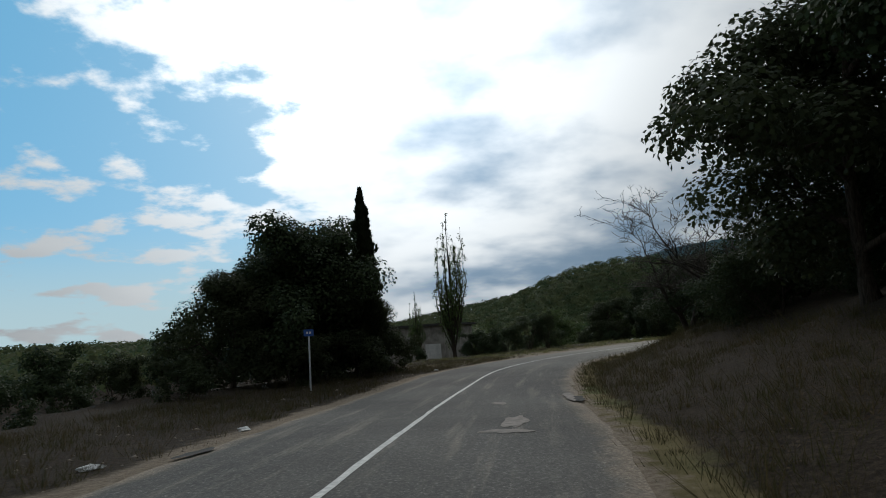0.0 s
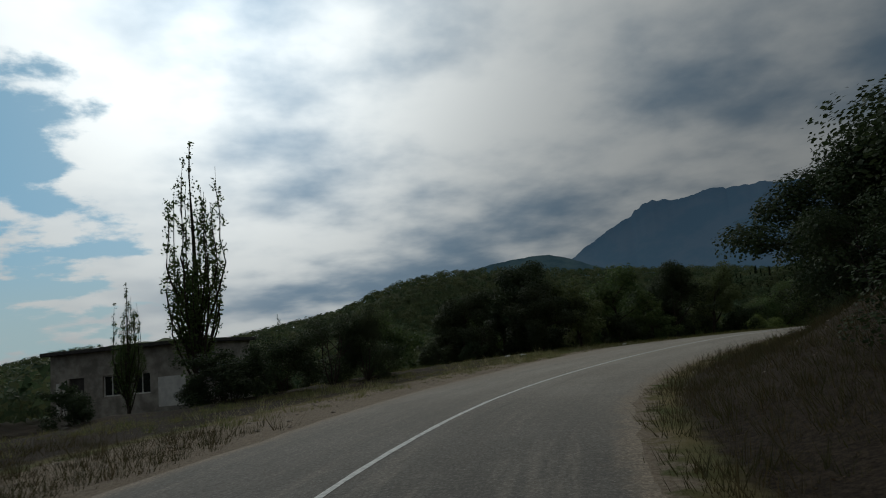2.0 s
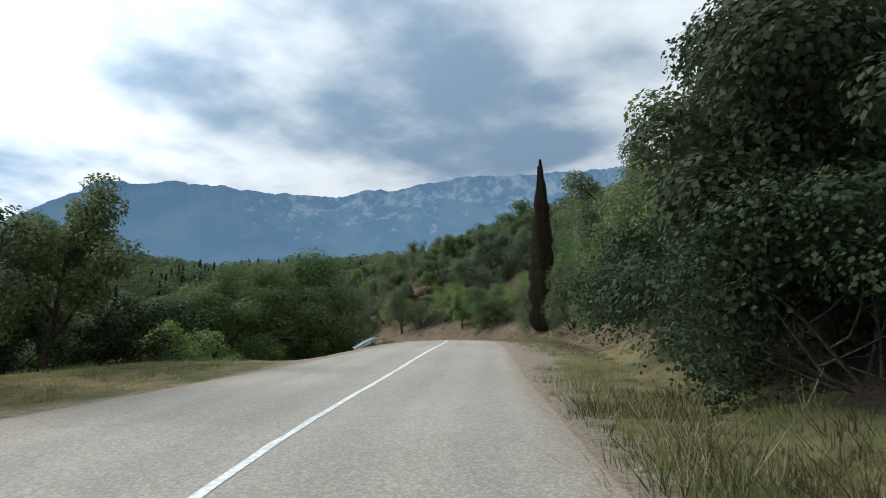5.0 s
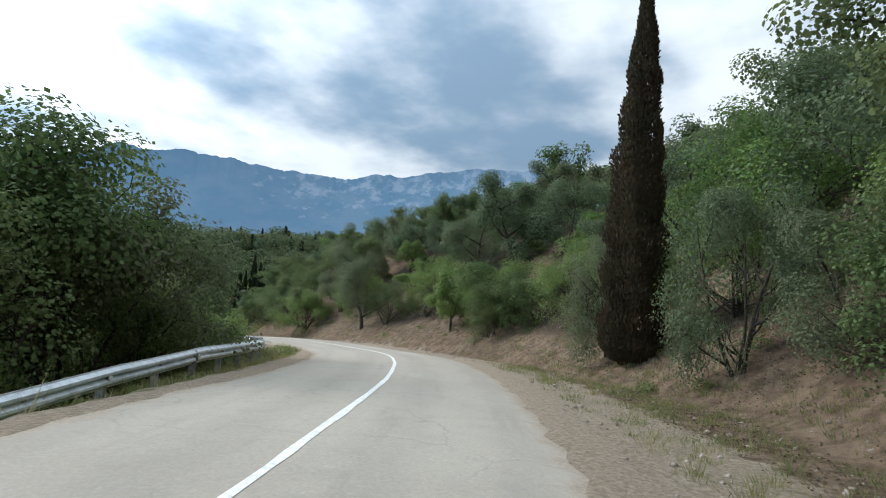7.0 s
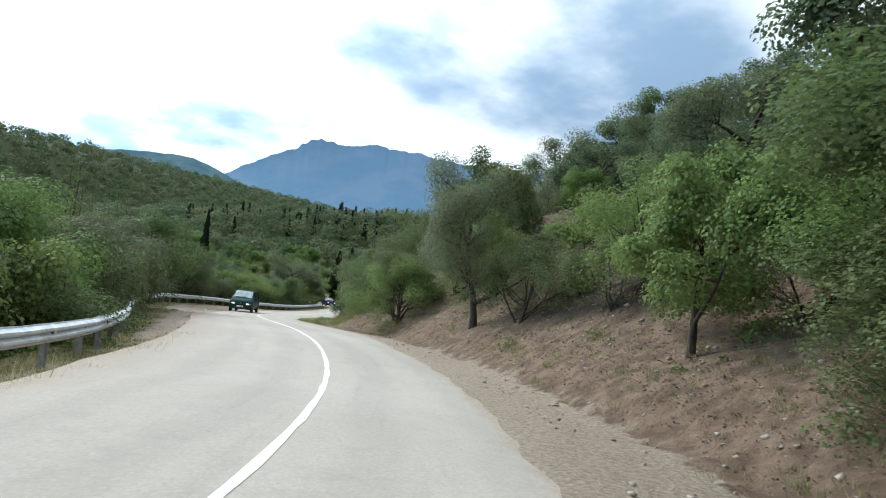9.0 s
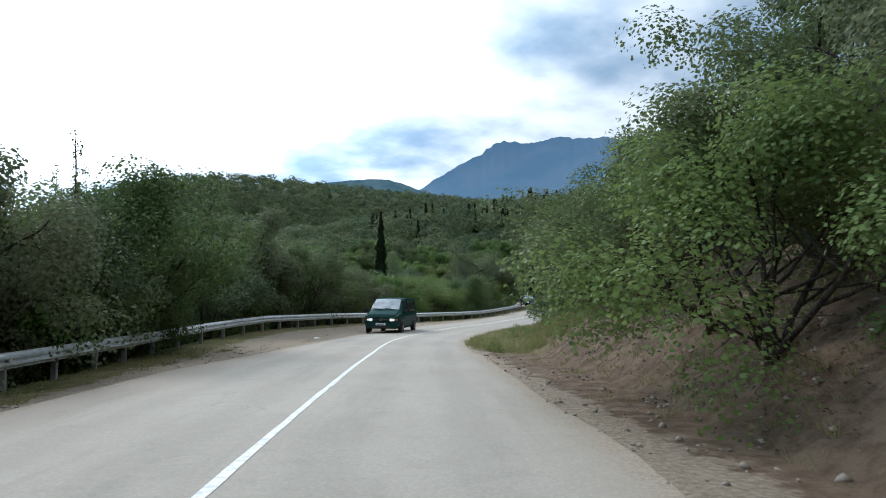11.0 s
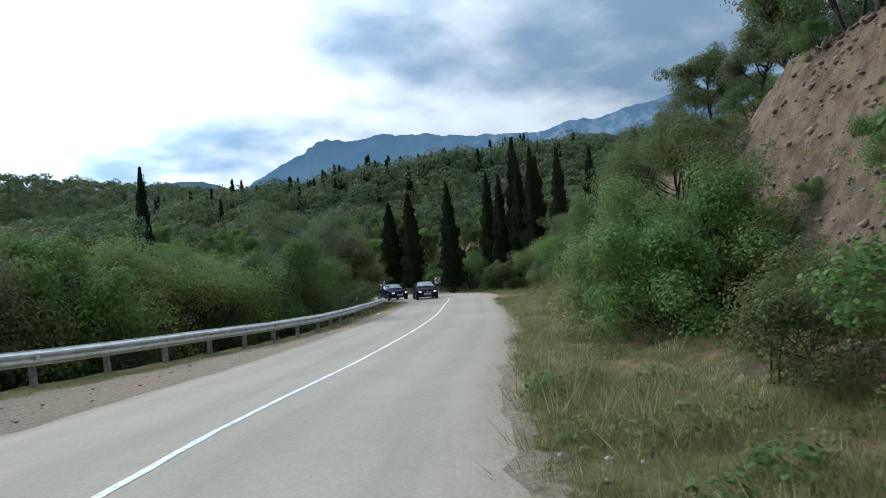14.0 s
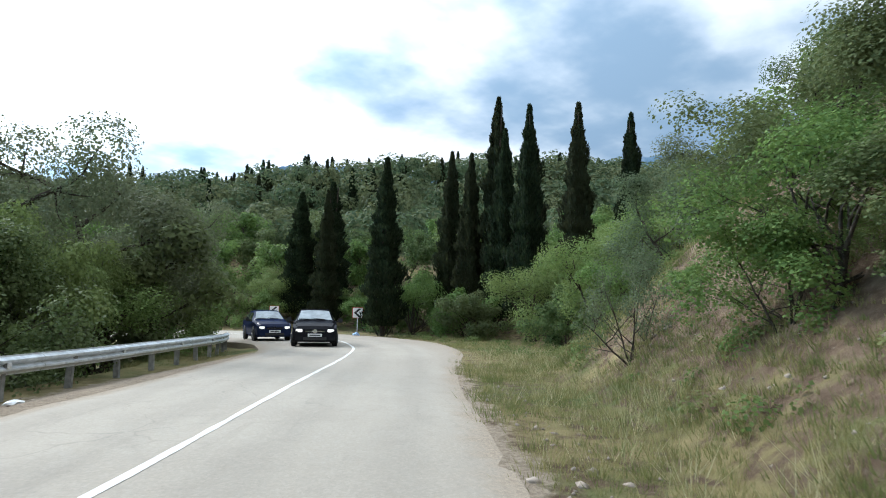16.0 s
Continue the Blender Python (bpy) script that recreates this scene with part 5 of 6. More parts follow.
def make_woods(name, label, x0, x1, y0, y1, gap, tall, count, leaf, near, far, seed):
    """Far trees in leaf, each a dome of blades, joined into one stuff."""
    rng = np.random.default_rng(seed)
    gx, gy = np.meshgrid(np.arange(x0, x1, gap), np.arange(y0, y1, gap))
    x, y = gx.ravel() + rng.normal(0, gap * 0.3, gx.size), gy.ravel() + rng.normal(0, gap * 0.3, gx.size)
    z, zone = land(x, y)
    s, lat, _ = nearest(x, y)
    lane = np.abs(lat)
    keep = (lane > near) & (lane < far) & (zone[:, 2] > 0.5)
    spot = np.array(spots)
    taken = np.array([((spot[:, 0] - a) ** 2 + (spot[:, 1] - b) ** 2).min() < 5 if k else True for a, b, k in zip(x, y, keep)])
    keep &= ~taken
    x, y, z = x[keep], y[keep], z[keep]
    n = len(x)
    h = tall * (0.7 + 0.6 * rng.random(n))
    d = rng.normal(0, 1, (n, count, 3))
    d /= np.linalg.norm(d, axis=2)[:, :, None]
    d[:, :, 2] = np.abs(d[:, :, 2]) * 1.15 - 0.25
    lobe = rng.normal(0, 1, (n, 7, 3))
    lobe[:, :, 2] = np.abs(lobe[:, :, 2]) * 0.8
    lobe /= np.linalg.norm(lobe, axis=2)[:, :, None]
    near_lobe = np.einsum("nbk,nlk->nbl", d, lobe)
    to = np.take_along_axis(lobe, near_lobe.argmax(2)[:, :, None], 1)
    reach = 0.70 + 0.42 * np.clip(near_lobe.max(2), 0.4, 1)[:, :, None] ** 2 + 0.12 * rng.random((n, count, 1))
    wide = (0.9 + 0.4 * rng.random(n))[:, None, None]
    c = d * reach * (h * 0.42)[:, None, None] * np.array([1.12, 1.12, 1.0]) * np.concatenate([wide, wide, np.ones_like(wide)], 2)
    c += np.stack([x, y, z + h * 0.46], 1)[:, None, :]
    c = c.reshape(-1, 3)
    m = len(c)
    nor = (d * 1.3 - to * 0.45).reshape(-1, 3) + np.array([0, 0, 0.35]) + rng.normal(0, 0.33, (m, 3))
    nor /= np.linalg.norm(nor, axis=1)[:, None]
    u = np.cross(nor, rng.normal(0, 1, (m, 3)))
    u /= np.linalg.norm(u, axis=1)[:, None]
    w = np.cross(nor, u)
    ln = (leaf * (0.6 + 0.8 * rng.random(m)))[:, None]
    q = np.stack([c - u * ln * 0.5, c + u * ln * 0.3 + w * ln * 0.42, c + u * ln * 0.4 - w * ln * 0.42], 1).reshape(-1, 3)
    me = mesh_of(name, q, np.arange(3 * m).reshape(-1, 3), LEAF_FAR)
    own = me.attributes.new("tree", "FLOAT", "POINT")
    own.data.foreach_set("value", np.repeat(rng.random(n), count * 3).astype(np.float32))
    tagged(new(name, me), label, "woods", kind="stuff")


make_woods("valley_woods", "dense green oak woods filling the valley", 60, 290, 90, 330, 3.6, 5.0, 170, 0.55, 20, 130, 61)
make_woods("hill_woods", "far wooded hillsides with rounded tree crowns", -320, 560, 150, 800, 6.5, 6.0, 50, 1.35, 90, 900, 62)
make_woods("slope_woods", "wooded slope above the cut bank", -80, 230, -60, 190, 4.2, 5.0, 110, 0.62, 34, 110, 63)


# ---- grass and stones ----
def make_grass(name, label, bands, blades, tall, seed, mat):
    rng = np.random.default_rng(seed)
    pos = []
    for s0, s1, l0, l1, n in bands:
        s, lat = rng.uniform(s0, s1, n), rng.uniform(min(l0, l1), max(l0, l1), n)
        i = np.clip(np.round((s + S0) * 2).astype(int), 0, len(MID) - 1)
        pos.append(MID[i, :2] + RIGHT[i] * lat[:, None])
    p = np.concatenate(pos)
    p = p + rng.uniform(-0.3, 0.3, p.shape)
    patch = waves(p[:, 0] * 2.3 + 9, p[:, 1] * 2.3) + rng.normal(0, 0.35, len(p))
    p = p[patch > -0.14]
    z, zone = land(p[:, 0], p[:, 1])
    _, lat, _ = nearest(p[:, 0], p[:, 1])
    k = np.abs(lat) > 3.0
    p, z = p[k], z[k]
    n = len(p)
    # tufts: blades fan out from a common foot, some tufts tall, most low
    reach = np.repeat(0.05 + 0.10 * rng.random(n), blades)[:, None]
    c = np.repeat(np.c_[p, z], blades, 0)
    foot = rng.normal(0, 1, (n * blades, 2))
    c[:, :2] += foot * reach
    h = np.repeat(tall * (0.30 + 1.5 * rng.random(n) ** 2.2), blades) * (0.45 + 0.8 * rng.random(n * blades))
    lean = (foot * 0.38 + rng.normal(0, 0.30, (n * blades, 2))) * h[:, None]
    side = rng.normal(0, 1, (n * blades, 2))
    side /= np.linalg.norm(side, axis=1)[:, None]
    a = c + np.c_[side * 0.006, np.full(n * blades, -0.03)]
    b = c - np.c_[side * 0.006, np.full(n * blades, 0.03)]
    v = np.stack([a, b, c + np.c_[lean, h]], 1).reshape(-1, 3)
    f = np.arange(n * blades * 3).reshape(-1, 3)
    me = mesh_of(name, v, f, mat)
    own = me.attributes.new("tree", "FLOAT", "POINT")
    own.data.foreach_set("value", np.repeat(rng.random(n), blades * 3).astype(np.float32))
    tagged(new(name, me), label, "grass", kind="stuff")


def make_weeds(name, label, bands, seed, mat):
    """Low leafy herbs and seedlings in loose cushions."""
    rng = np.random.default_rng(seed)
    pos = []
    for s0, s1, l0, l1, n in bands:
        s, lat = rng.uniform(s0, s1, n), rng.uniform(min(l0, l1), max(l0, l1), n)
        i = np.clip(np.round((s + S0) * 2).astype(int), 0, len(MID) - 1)
        pos.append(MID[i, :2] + RIGHT[i] * lat[:, None] + rng.uniform(-0.3, 0.3, (n, 2)))
    p = np.concatenate(pos)
    p = p[waves(p[:, 0] * 1.3 + 2, p[:, 1] * 1.3) + rng.normal(0, 0.3, len(p)) > -0.05]
    z, _ = land(p[:, 0], p[:, 1])
    r = 0.08 + 0.22 * rng.random(len(p)) ** 2
    v, f = clumps(rng, np.c_[p, z + r * 0.35], r, len(p) * 70, 0.055)
    me = mesh_of(name, v, f, mat)
    own = me.attributes.new("tree", "FLOAT", "POINT")
    own.data.foreach_set("value", (0.5 + 0.5 * np.sin(v[:, 0] * 1.9 + v[:, 1] * 2.7)).astype(np.float32))
    tagged(new(name, me), label, "weeds", kind="stuff")


make_grass("verge_grass", "dry yellow-green grass along the verges",
           [(146, 172, 3.1, 6.4, 5200), (172, 206, 3.1, 6.4, 5600), (140, 168, 6, 10, 900), (166, 184, 5.6, 9, 1500), (183, 212, 5, 13.5, 5200), (88, 122, -2.9, -5.2, 1600), (60, 90, -4.8, -9.5, 1500), (200, 224, 4.4, 12, 3600),
            (50, 74, 3.1, 5, 1100), (36, 60, -5, -10, 2000), (120, 150, -5, -7.5, 600), (30, 56, -7.5, -14, 500), (92, 150, 4.4, 13, 4200), (78, 104, 3.4, 7, 1300), (206, 216, -4.6, -7, 300)], 26, 0.11, 71, GRASS)
make_grass("seed_grass", "tall pale seeding grass along the verge",
           [(176, 210, 3.4, 5.6, 520), (146, 176, 3.3, 5.6, 420), (56, 72, 3.2, 5, 160), (196, 214, 4.4, 9, 420), (88, 120, -3.0, -4.4, 300), (36, 60, -5.5, -8, 300)], 12, 0.25, 73, STRAW)
make_grass("dead_grass", "dead brown grass and weeds under the trees",
           [(-8, 42, 3.0, 8, 5200), (42, 70, 3.2, 7, 3000), (-8, 36, -3.2, -9, 4200), (140, 168, 5.8, 12, 900)], 16, 0.20, 72, GRASS_DEAD)
make_weeds("bank_weeds", "low green herbs and seedlings on the cut bank",
           [(183, 212, 5.2, 13, 650), (146, 172, 3.4, 8.5, 300), (172, 186, 4.5, 9, 160), (92, 146, 5, 12, 260), (206, 226, 4.5, 10, 240), (88, 122, -3.2, -5.2, 160)], 74, WEEDS)


def make_fallen_leaves(name, label, bands, seed, size):
    """Curled dead leaves lying loose on the slope, each a bent quad."""
    rng = np.random.default_rng(seed)
    pos = []
    for s0, s1, l0, l1, n in bands:
        s, lat = rng.uniform(s0, s1, n), rng.uniform(min(l0, l1), max(l0, l1), n)
        i = np.clip(np.round((s + S0) * 2).astype(int), 0, len(MID) - 1)
        pos.append(MID[i, :2] + RIGHT[i] * lat[:, None])
    p = np.concatenate(pos)
    p = p + rng.uniform(-0.3, 0.3, p.shape)
    patch = waves(p[:, 0] * 1.7 + 4, p[:, 1] * 1.7) + rng.normal(0, 0.3, len(p))
    p = p[patch > -0.1]
    z, _ = land(p[:, 0], p[:, 1])
    _, lat, _ = nearest(p[:, 0], p[:, 1])
    k = np.abs(lat) > 3.3
    p, z = p[k], z[k]
    n = len(p)
    a = rng.random(n) * 6.283
    r = size * (0.5 + rng.random(n))
    u = np.c_[np.cos(a), np.sin(a), rng.normal(0, 0.35, n)] * r[:, None]
    w = np.c_[-np.sin(a), np.cos(a), rng.normal(0, 0.35, n)] * r[:, None] * 0.6
    c = np.c_[p, z + 0.015]
    up = np.zeros((n, 3))
    up[:, 2] = r * 0.22
    v = np.stack([c - u, c + w + up, c + u, c - w + up], 1).reshape(-1, 3)
    f = (np.arange(n)[:, None, None] * 4 + np.array([(0, 1, 2), (0, 2, 3)])[None]).reshape(-1, 3)
    tagged(new(name, mesh_of(name, v, f, LEAF_FALLEN)), label, "leaf litter", kind="stuff")


make_fallen_leaves("fallen_leaves", "dead brown leaves fallen on the bank and shoulder",
                   [(76, 104, 4.6, 10, 38000), (104, 142, 4.6, 12, 46000), (142, 170, 5.5, 11, 12000), (30, 76, 5, 10, 6000), (-6, 30, 3.6, 9, 7000)], 91, 0.022)


def make_stones(name, label, bands, seed, big, mat=None, least=0.018):
    rng = np.random.default_rng(seed)
    pos = []
    for s0, s1, l0, l1, n in bands:
        s, lat = rng.uniform(s0, s1, n), rng.uniform(min(l0, l1), max(l0, l1), n)
        i = np.clip(np.round((s + S0) * 2).astype(int), 0, len(MID) - 1)
        pos.append(MID[i, :2] + RIGHT[i] * lat[:, None])
    p = np.concatenate(pos)
    p = p + rng.uniform(-0.3, 0.3, p.shape)
    z, _ = land(p[:, 0], p[:, 1])
    _, lat, _ = nearest(p[:, 0], p[:, 1])
    k = np.abs(lat) > 2.95
    c = np.c_[p, z][k]
    n = len(c)
    o = np.array([(1, 0, 0), (0, 1, 0), (-1, 0, 0), (0, -1, 0), (0, 0, 1), (0, 0, -1)], float)
    r = big * rng.random(n) ** 3 + least
    v = o[None] * r[:, None, None] * (0.6 + 0.8 * rng.random((n, 6, 1))) * np.array([1, 1, 0.65]) + rng.normal(0, 0.15, (n, 6, 3)) * r[:, None, None]
    v += c[:, None, :]
    f = np.array([(0, 1, 4), (1, 2, 4), (2, 3, 4), (3, 0, 4), (1, 0, 5), (2, 1, 5), (3, 2, 5), (0, 3, 5)])
    f = (np.arange(n)[:, None, None] * 6 + f[None]).reshape(-1, 3)
    tagged(new(name, mesh_of(name, v.reshape(-1, 3), f, mat or STONE)), label, "stones", kind="stuff")


make_stones("loose_stones", "pale loose stones on the gravel shoulders and bank",
            [(78, 150, 2.9, 6.5, 2400), (90, 200, 5, 14, 2200), (100, 200, -3.2, -7, 1500), (0, 60, -3, -7, 400), (36, 76, 3, 7, 300), (30, 76, -4.5, -7, 700), (150, 210, 2.9, 4, 700), (166, 206, 5.4, 13, 1600)], 81, 0.045)
CLOD = plain("raw_brown_clay_rock", (0.185, 0.128, 0.087), 0.95, vary=0.45, scale=5, bump=0.8)
make_stones("cut_rocks", "brown clods and rock ledges in the raw cut", [(164.5, 178, 9.2, 11.2, 900), (164, 179, 7.6, 10.6, 900), (162, 180, 6.8, 8.6, 700)], 83, 0.10, CLOD, 0.02)
make_stones("bank_clods", "brown clods of earth on the cut bank", [(100, 140, 5.4, 9.5, 900), (180, 206, 6.5, 12.5, 900)], 84, 0.08, CLOD, 0.02)


# ---- signs ----
WHITE = plain("white_sign_face", (0.78, 0.78, 0.76), 0.5, vary=0.06)
BLACK = plain("black_sign_print", (0.03, 0.03, 0.03), 0.5, vary=0.2)
RED = plain("red_sign_edge", (0.45, 0.04, 0.03), 0.5, vary=0.15)
BLUE = plain("blue_sign_face", (0.03, 0.10, 0.35), 0.5, vary=0.15)
BLUE_CLOTH = plain("blue_white_bundle", (0.35, 0.48, 0.68), 0.8, vary=0.45, scale=18)


def plate(bm, w, h, t, y, corner=0.04):
    pts = []
    for cx, cz, a0 in ((w - corner, h - corner, 0), (-w + corner, h - corner, 90), (-w + corner, -h + corner, 180), (w - corner, -h + corner, 270)):
        for a in (0, 30, 60, 90):
            pts.append((cx + corner * math.cos(radians(a0 + a)), cz + corner * math.sin(radians(a0 + a))))
    return slab(bm, pts, y, t)


def slab(bm, pts, y, t):
    """A flat plate in the x-z plane, from y to y + t."""
    a = [bm.verts.new((x, y, z)) for x, z in pts]
    b = [bm.verts.new((x, y + t, z)) for x, z in pts]
    bm.faces.new(a)
    bm.faces.new(b[::-1])
    for i in range(len(pts)):
        j = (i + 1) % len(pts)
        bm.faces.new((a[j], a[i], b[i], b[j]))
    bmesh.ops.recalc_face_normals(bm, faces=bm.faces[:])
    return bm


def chevron_sign(x, y, toward):
    root = thing("chevron_sign", "square white bend sign with a dark left-pointing chevron", "road sign", "bend signs")
    part("post", rod(bmesh.new(), (0, 0.05, -0.4), (0, 0.05, 1.62), 0.03, n=10), STEEL, root)
    part("plate", plate(bmesh.new(), 0.33, 0.33, 0.02, 0, 0.03), RED, root, "red-edged sign plate")
    part("face", plate(bmesh.new(), 0.30, 0.30, 0.004, -0.004, 0.02), WHITE, root, "white sign face")
    bm = slab(bmesh.new(), [(-0.24, 0), (0.06, 0.26), (0.24, 0.26), (-0.06, 0), (0.24, -0.26), (0.06, -0.26)], -0.008, 0.003)
    part("chevron", bm, BLACK, root, "dark chevron")
    for name in ("plate", "face", "chevron"):
        for c in root.children:
            if c.name.split(".")[0] == name:
                c.location.z = 1.42
    root.matrix_basis = Matrix.Translation((x, y, height(x, y))) @ Matrix.Rotation(math.atan2(toward[1] - y, toward[0] - x) + math.pi / 2, 4, "Z")
    return root


chevron_sign(143.0, 164.2, (117, 134))
chevron_sign(142.8, 173.0, (117, 134))


def bundle(x, y):
    bm = bmesh.new()
    bmesh.ops.create_icosphere(bm, subdivisions=3, radius=0.22)
    for v in bm.verts:
        v.co += v.co.normalized() * noise.noise(v.co * 6) * 0.08
        v.co.z = max(v.co.z * 0.75, -0.12)
    ob = thing("wrapped_bundle", "pale blue wrapped bundle at the foot of the sign", "litter")
    part("wrap", bm, BLUE_CLOTH, ob)
    ob.location = (x, y, height(x, y) + 0.11)


bundle(142.7, 163.9)


def km_post(x, y):
    root = thing("kilometre_post", "small blue kilometre plate on a slim steel post", "road sign")
    part("post", rod(bmesh.new(), (0, 0, -0.4), (0, 0, 1.92), 0.028, n=10), STEEL, root)
    p = part("plate", plate(bmesh.new(), 0.16, 0.11, 0.02, -0.04, 0.02), BLUE, root, "blue sign plate")
    p.location.z = 1.86
    bm = bmesh.new()
    box(bm, -0.08, -0.045, -0.035, -0.02, -0.0405, 0.035)
    box(bm, 0.02, -0.045, -0.035, 0.08, -0.0405, 0.035)
    b = part("marking", bm, WHITE, p, "plain white bars")
    root.matrix_basis = Matrix.Translation((x, y, height(x, y)))


km_post(-4.53, 20.9)

PAPER = plain("white_litter", (0.70, 0.70, 0.68), 0.8, vary=0.15, scale=20)


def litter(x, y, size, seed):
    """A crumpled bag or paper thrown on the shoulder."""
    bm = bmesh.new()
    bmesh.ops.create_icosphere(bm, subdivisions=2, radius=size)
    for v in bm.verts:
        n = noise.noise(v.co / size * 1.7 + Vector((seed, 0, 0)))
        v.co *= 1 + 0.7 * n
        v.co.x *= 1.5
        v.co.z = max(v.co.z * 0.45, -0.02)
    ob = thing("paper_litter", "crumpled white litter on the dirt shoulder", "litter")
    part("paper", bm, PAPER, ob)
    ob.matrix_basis = Matrix.Translation((x, y, height(x, y) + 0.025)) @ Matrix.Rotation(seed, 4, "Z")


for x, y, size, seed in ((-4.5, 8.1, 0.10, 1), (-3.6, 11.2, 0.10, 2), (-0.6, 27.0, 0.09, 3), (15.6, 55.2, 0.12, 4), (16.3, 54.9, 0.12, 5), (88.7, 114.0, 0.09, 6), (120.0, 144.4, 0.09, 7), (22.4, 55.2, 0.10, 8)):
    litter(x, y, size, seed)

# ---- the low building behind the poplar ----
WALL = plain("stained_plaster", (0.34, 0.31, 0.27), 0.95, vary=0.35, scale=1.6, bump=0.3)
WHITEWASH = plain("flaking_whitewash", (0.72, 0.70, 0.66), 0.9, vary=0.12, scale=3)
ROOFING = plain("dark_roofing_felt", (0.06, 0.055, 0.05), 0.9, vary=0.3, scale=4)
GLASS = plain("dark_window_glass", (0.015, 0.018, 0.02), 0.08, vary=0.1, spec=0.6)


def house():
    root = thing("roadside_house", "low neglected house with flat dark roof and whitewashed patches", "house")
    L, D, H = 9.0, 7.0, 3.5
    bm = bmesh.new()
    holes = ((1.2, 2.2, 0.0, 2.1), (3.4, 4.5, 0.9, 2.1), (5.3, 6.4, 0.9, 2.1))
    xs = sorted({0, L, *(h[0] for h in holes), *(h[1] for h in holes)})
    for a, b in zip(xs[:-1], xs[1:]):
        hole = next((h for h in holes if h[0] == a and h[1] == b), None)
        if hole is None:
            box(bm, a, 0, -1.8, b, 0.3, H)
        else:
            if hole[2] > 0:
                box(bm, a, 0, -1.8, b, 0.3, hole[2])
            box(bm, a, 0, hole[3], b, 0.3, H)
    part("front_wall", bm, WALL, root)
    bm = bmesh.new()
    box(bm, 0, 0.3, -1.8, 0.3, D, H)
    box(bm, 0.3, D - 0.3, -1.8, L - 0.3, D, H)
    part("rear_wall", bm, WALL, root)
    part("gable_wall", box(bmesh.new(), L - 0.3, 0.3, -1.8, L, D, H), WALL, root)
    bm = box(bmesh.new(), -0.35, -0.45, H, L + 0.35, D + 0.35, H + 0.22, 0.03)
    part("roof", bm, ROOFING, root, "flat dark roof slab")
    part("whitewash_patch", box(bmesh.new(), 6.9, -0.012, 0.1, 8.6, 0, 1.75), WHITEWASH, root, "whitewashed wall patch")
    for k, x in enumerate((0.45, 0.85)):
        part("pilaster", box(bmesh.new(), x, -0.10, 0, x + 0.22, 0, 1.9, 0.01), WHITEWASH, root, "white pilaster")
    part("door", box(bmesh.new(), 1.2, 0.12, -0.1, 2.2, 0.18, 2.1), ROOFING, root, "dark door")
    for a, b in ((3.4, 4.5), (5.3, 6.4)):
        w = part("window", box(bmesh.new(), a, 0.14, 0.9, b, 0.16, 2.1), GLASS, root, "dark window pane")
        f = bmesh.new()
        for q in ((a, 0.11, 0.9, b, 0.19, 0.97), (a, 0.11, 2.03, b, 0.19, 2.1), (a, 0.11, 0.97, a + 0.07, 0.19, 2.03), (b - 0.07, 0.11, 0.97, b, 0.19, 2.03), ((a + b) / 2 - 0.03, 0.11, 0.97, (a + b) / 2 + 0.03, 0.19, 2.03)):
            box(f, *q)
        part("frame", f, WHITEWASH, w, "white window frame")
    root.matrix_basis = Matrix.Translation((-8.6, 66.4, height(-4, 64) + 0.75)) @ Matrix.Rotation(math.atan2(-4.2, 9.0), 4, "Z")


house()

# ---- vehicles on the road ----
TYRE = plain("tyre_rubber", (0.018, 0.018, 0.018), 0.85, vary=0.3)
ALLOY = plain("wheel_alloy", (0.20, 0.20, 0.21), 0.45, 0.6, vary=0.1)
TRIM = plain("black_plastic_trim", (0.02, 0.02, 0.02), 0.6, vary=0.2)
CHROME = plain("chrome_trim", (0.7, 0.7, 0.7), 0.15, 1.0, vary=0.05)
AMBER = plain("amber_lens", (0.75, 0.14, 0.02), 0.25, vary=0.1)
PLATE = plain("number_plate_white", (0.75, 0.75, 0.74), 0.5, vary=0.04)
CARGLASS = plain("tinted_car_glass", (0.035, 0.04, 0.042), 0.04, vary=0.05, spec=0.9)
# a pale mottled base and part metal stand in for the reflected sky
SCREEN = plain("sky_reflecting_windscreen", (0.20, 0.225, 0.235), 0.10, 0.35, vary=0.3, scale=2.2, spec=0.9)
LAMP, _t, _b = material("headlamp_lens", 0.15, 0.0, 0.6)
_b.inputs["Base Color"].default_value = (0.8, 0.8, 0.8, 1)
_b.inputs["Emission Color"].default_value = (1.0, 0.97, 0.9, 1)
_b.inputs["Emission Strength"].default_value = 0.35


def car_paint(name, colour):
    m, t, b = material(name, 0.4, 0.0, 0.0)
    n = t.noise(where(t), 5, 4, 0.6)
    t.nt.links.new(t.mix(t.step(n, 0.3, 0.8), colour, tuple(c * 1.25 + 0.004 for c in colour)), b.inputs["Base Color"])
    b.inputs["Coat Weight"].default_value, b.inputs["Coat Roughness"].default_value = 0.16, 0.10
    return m


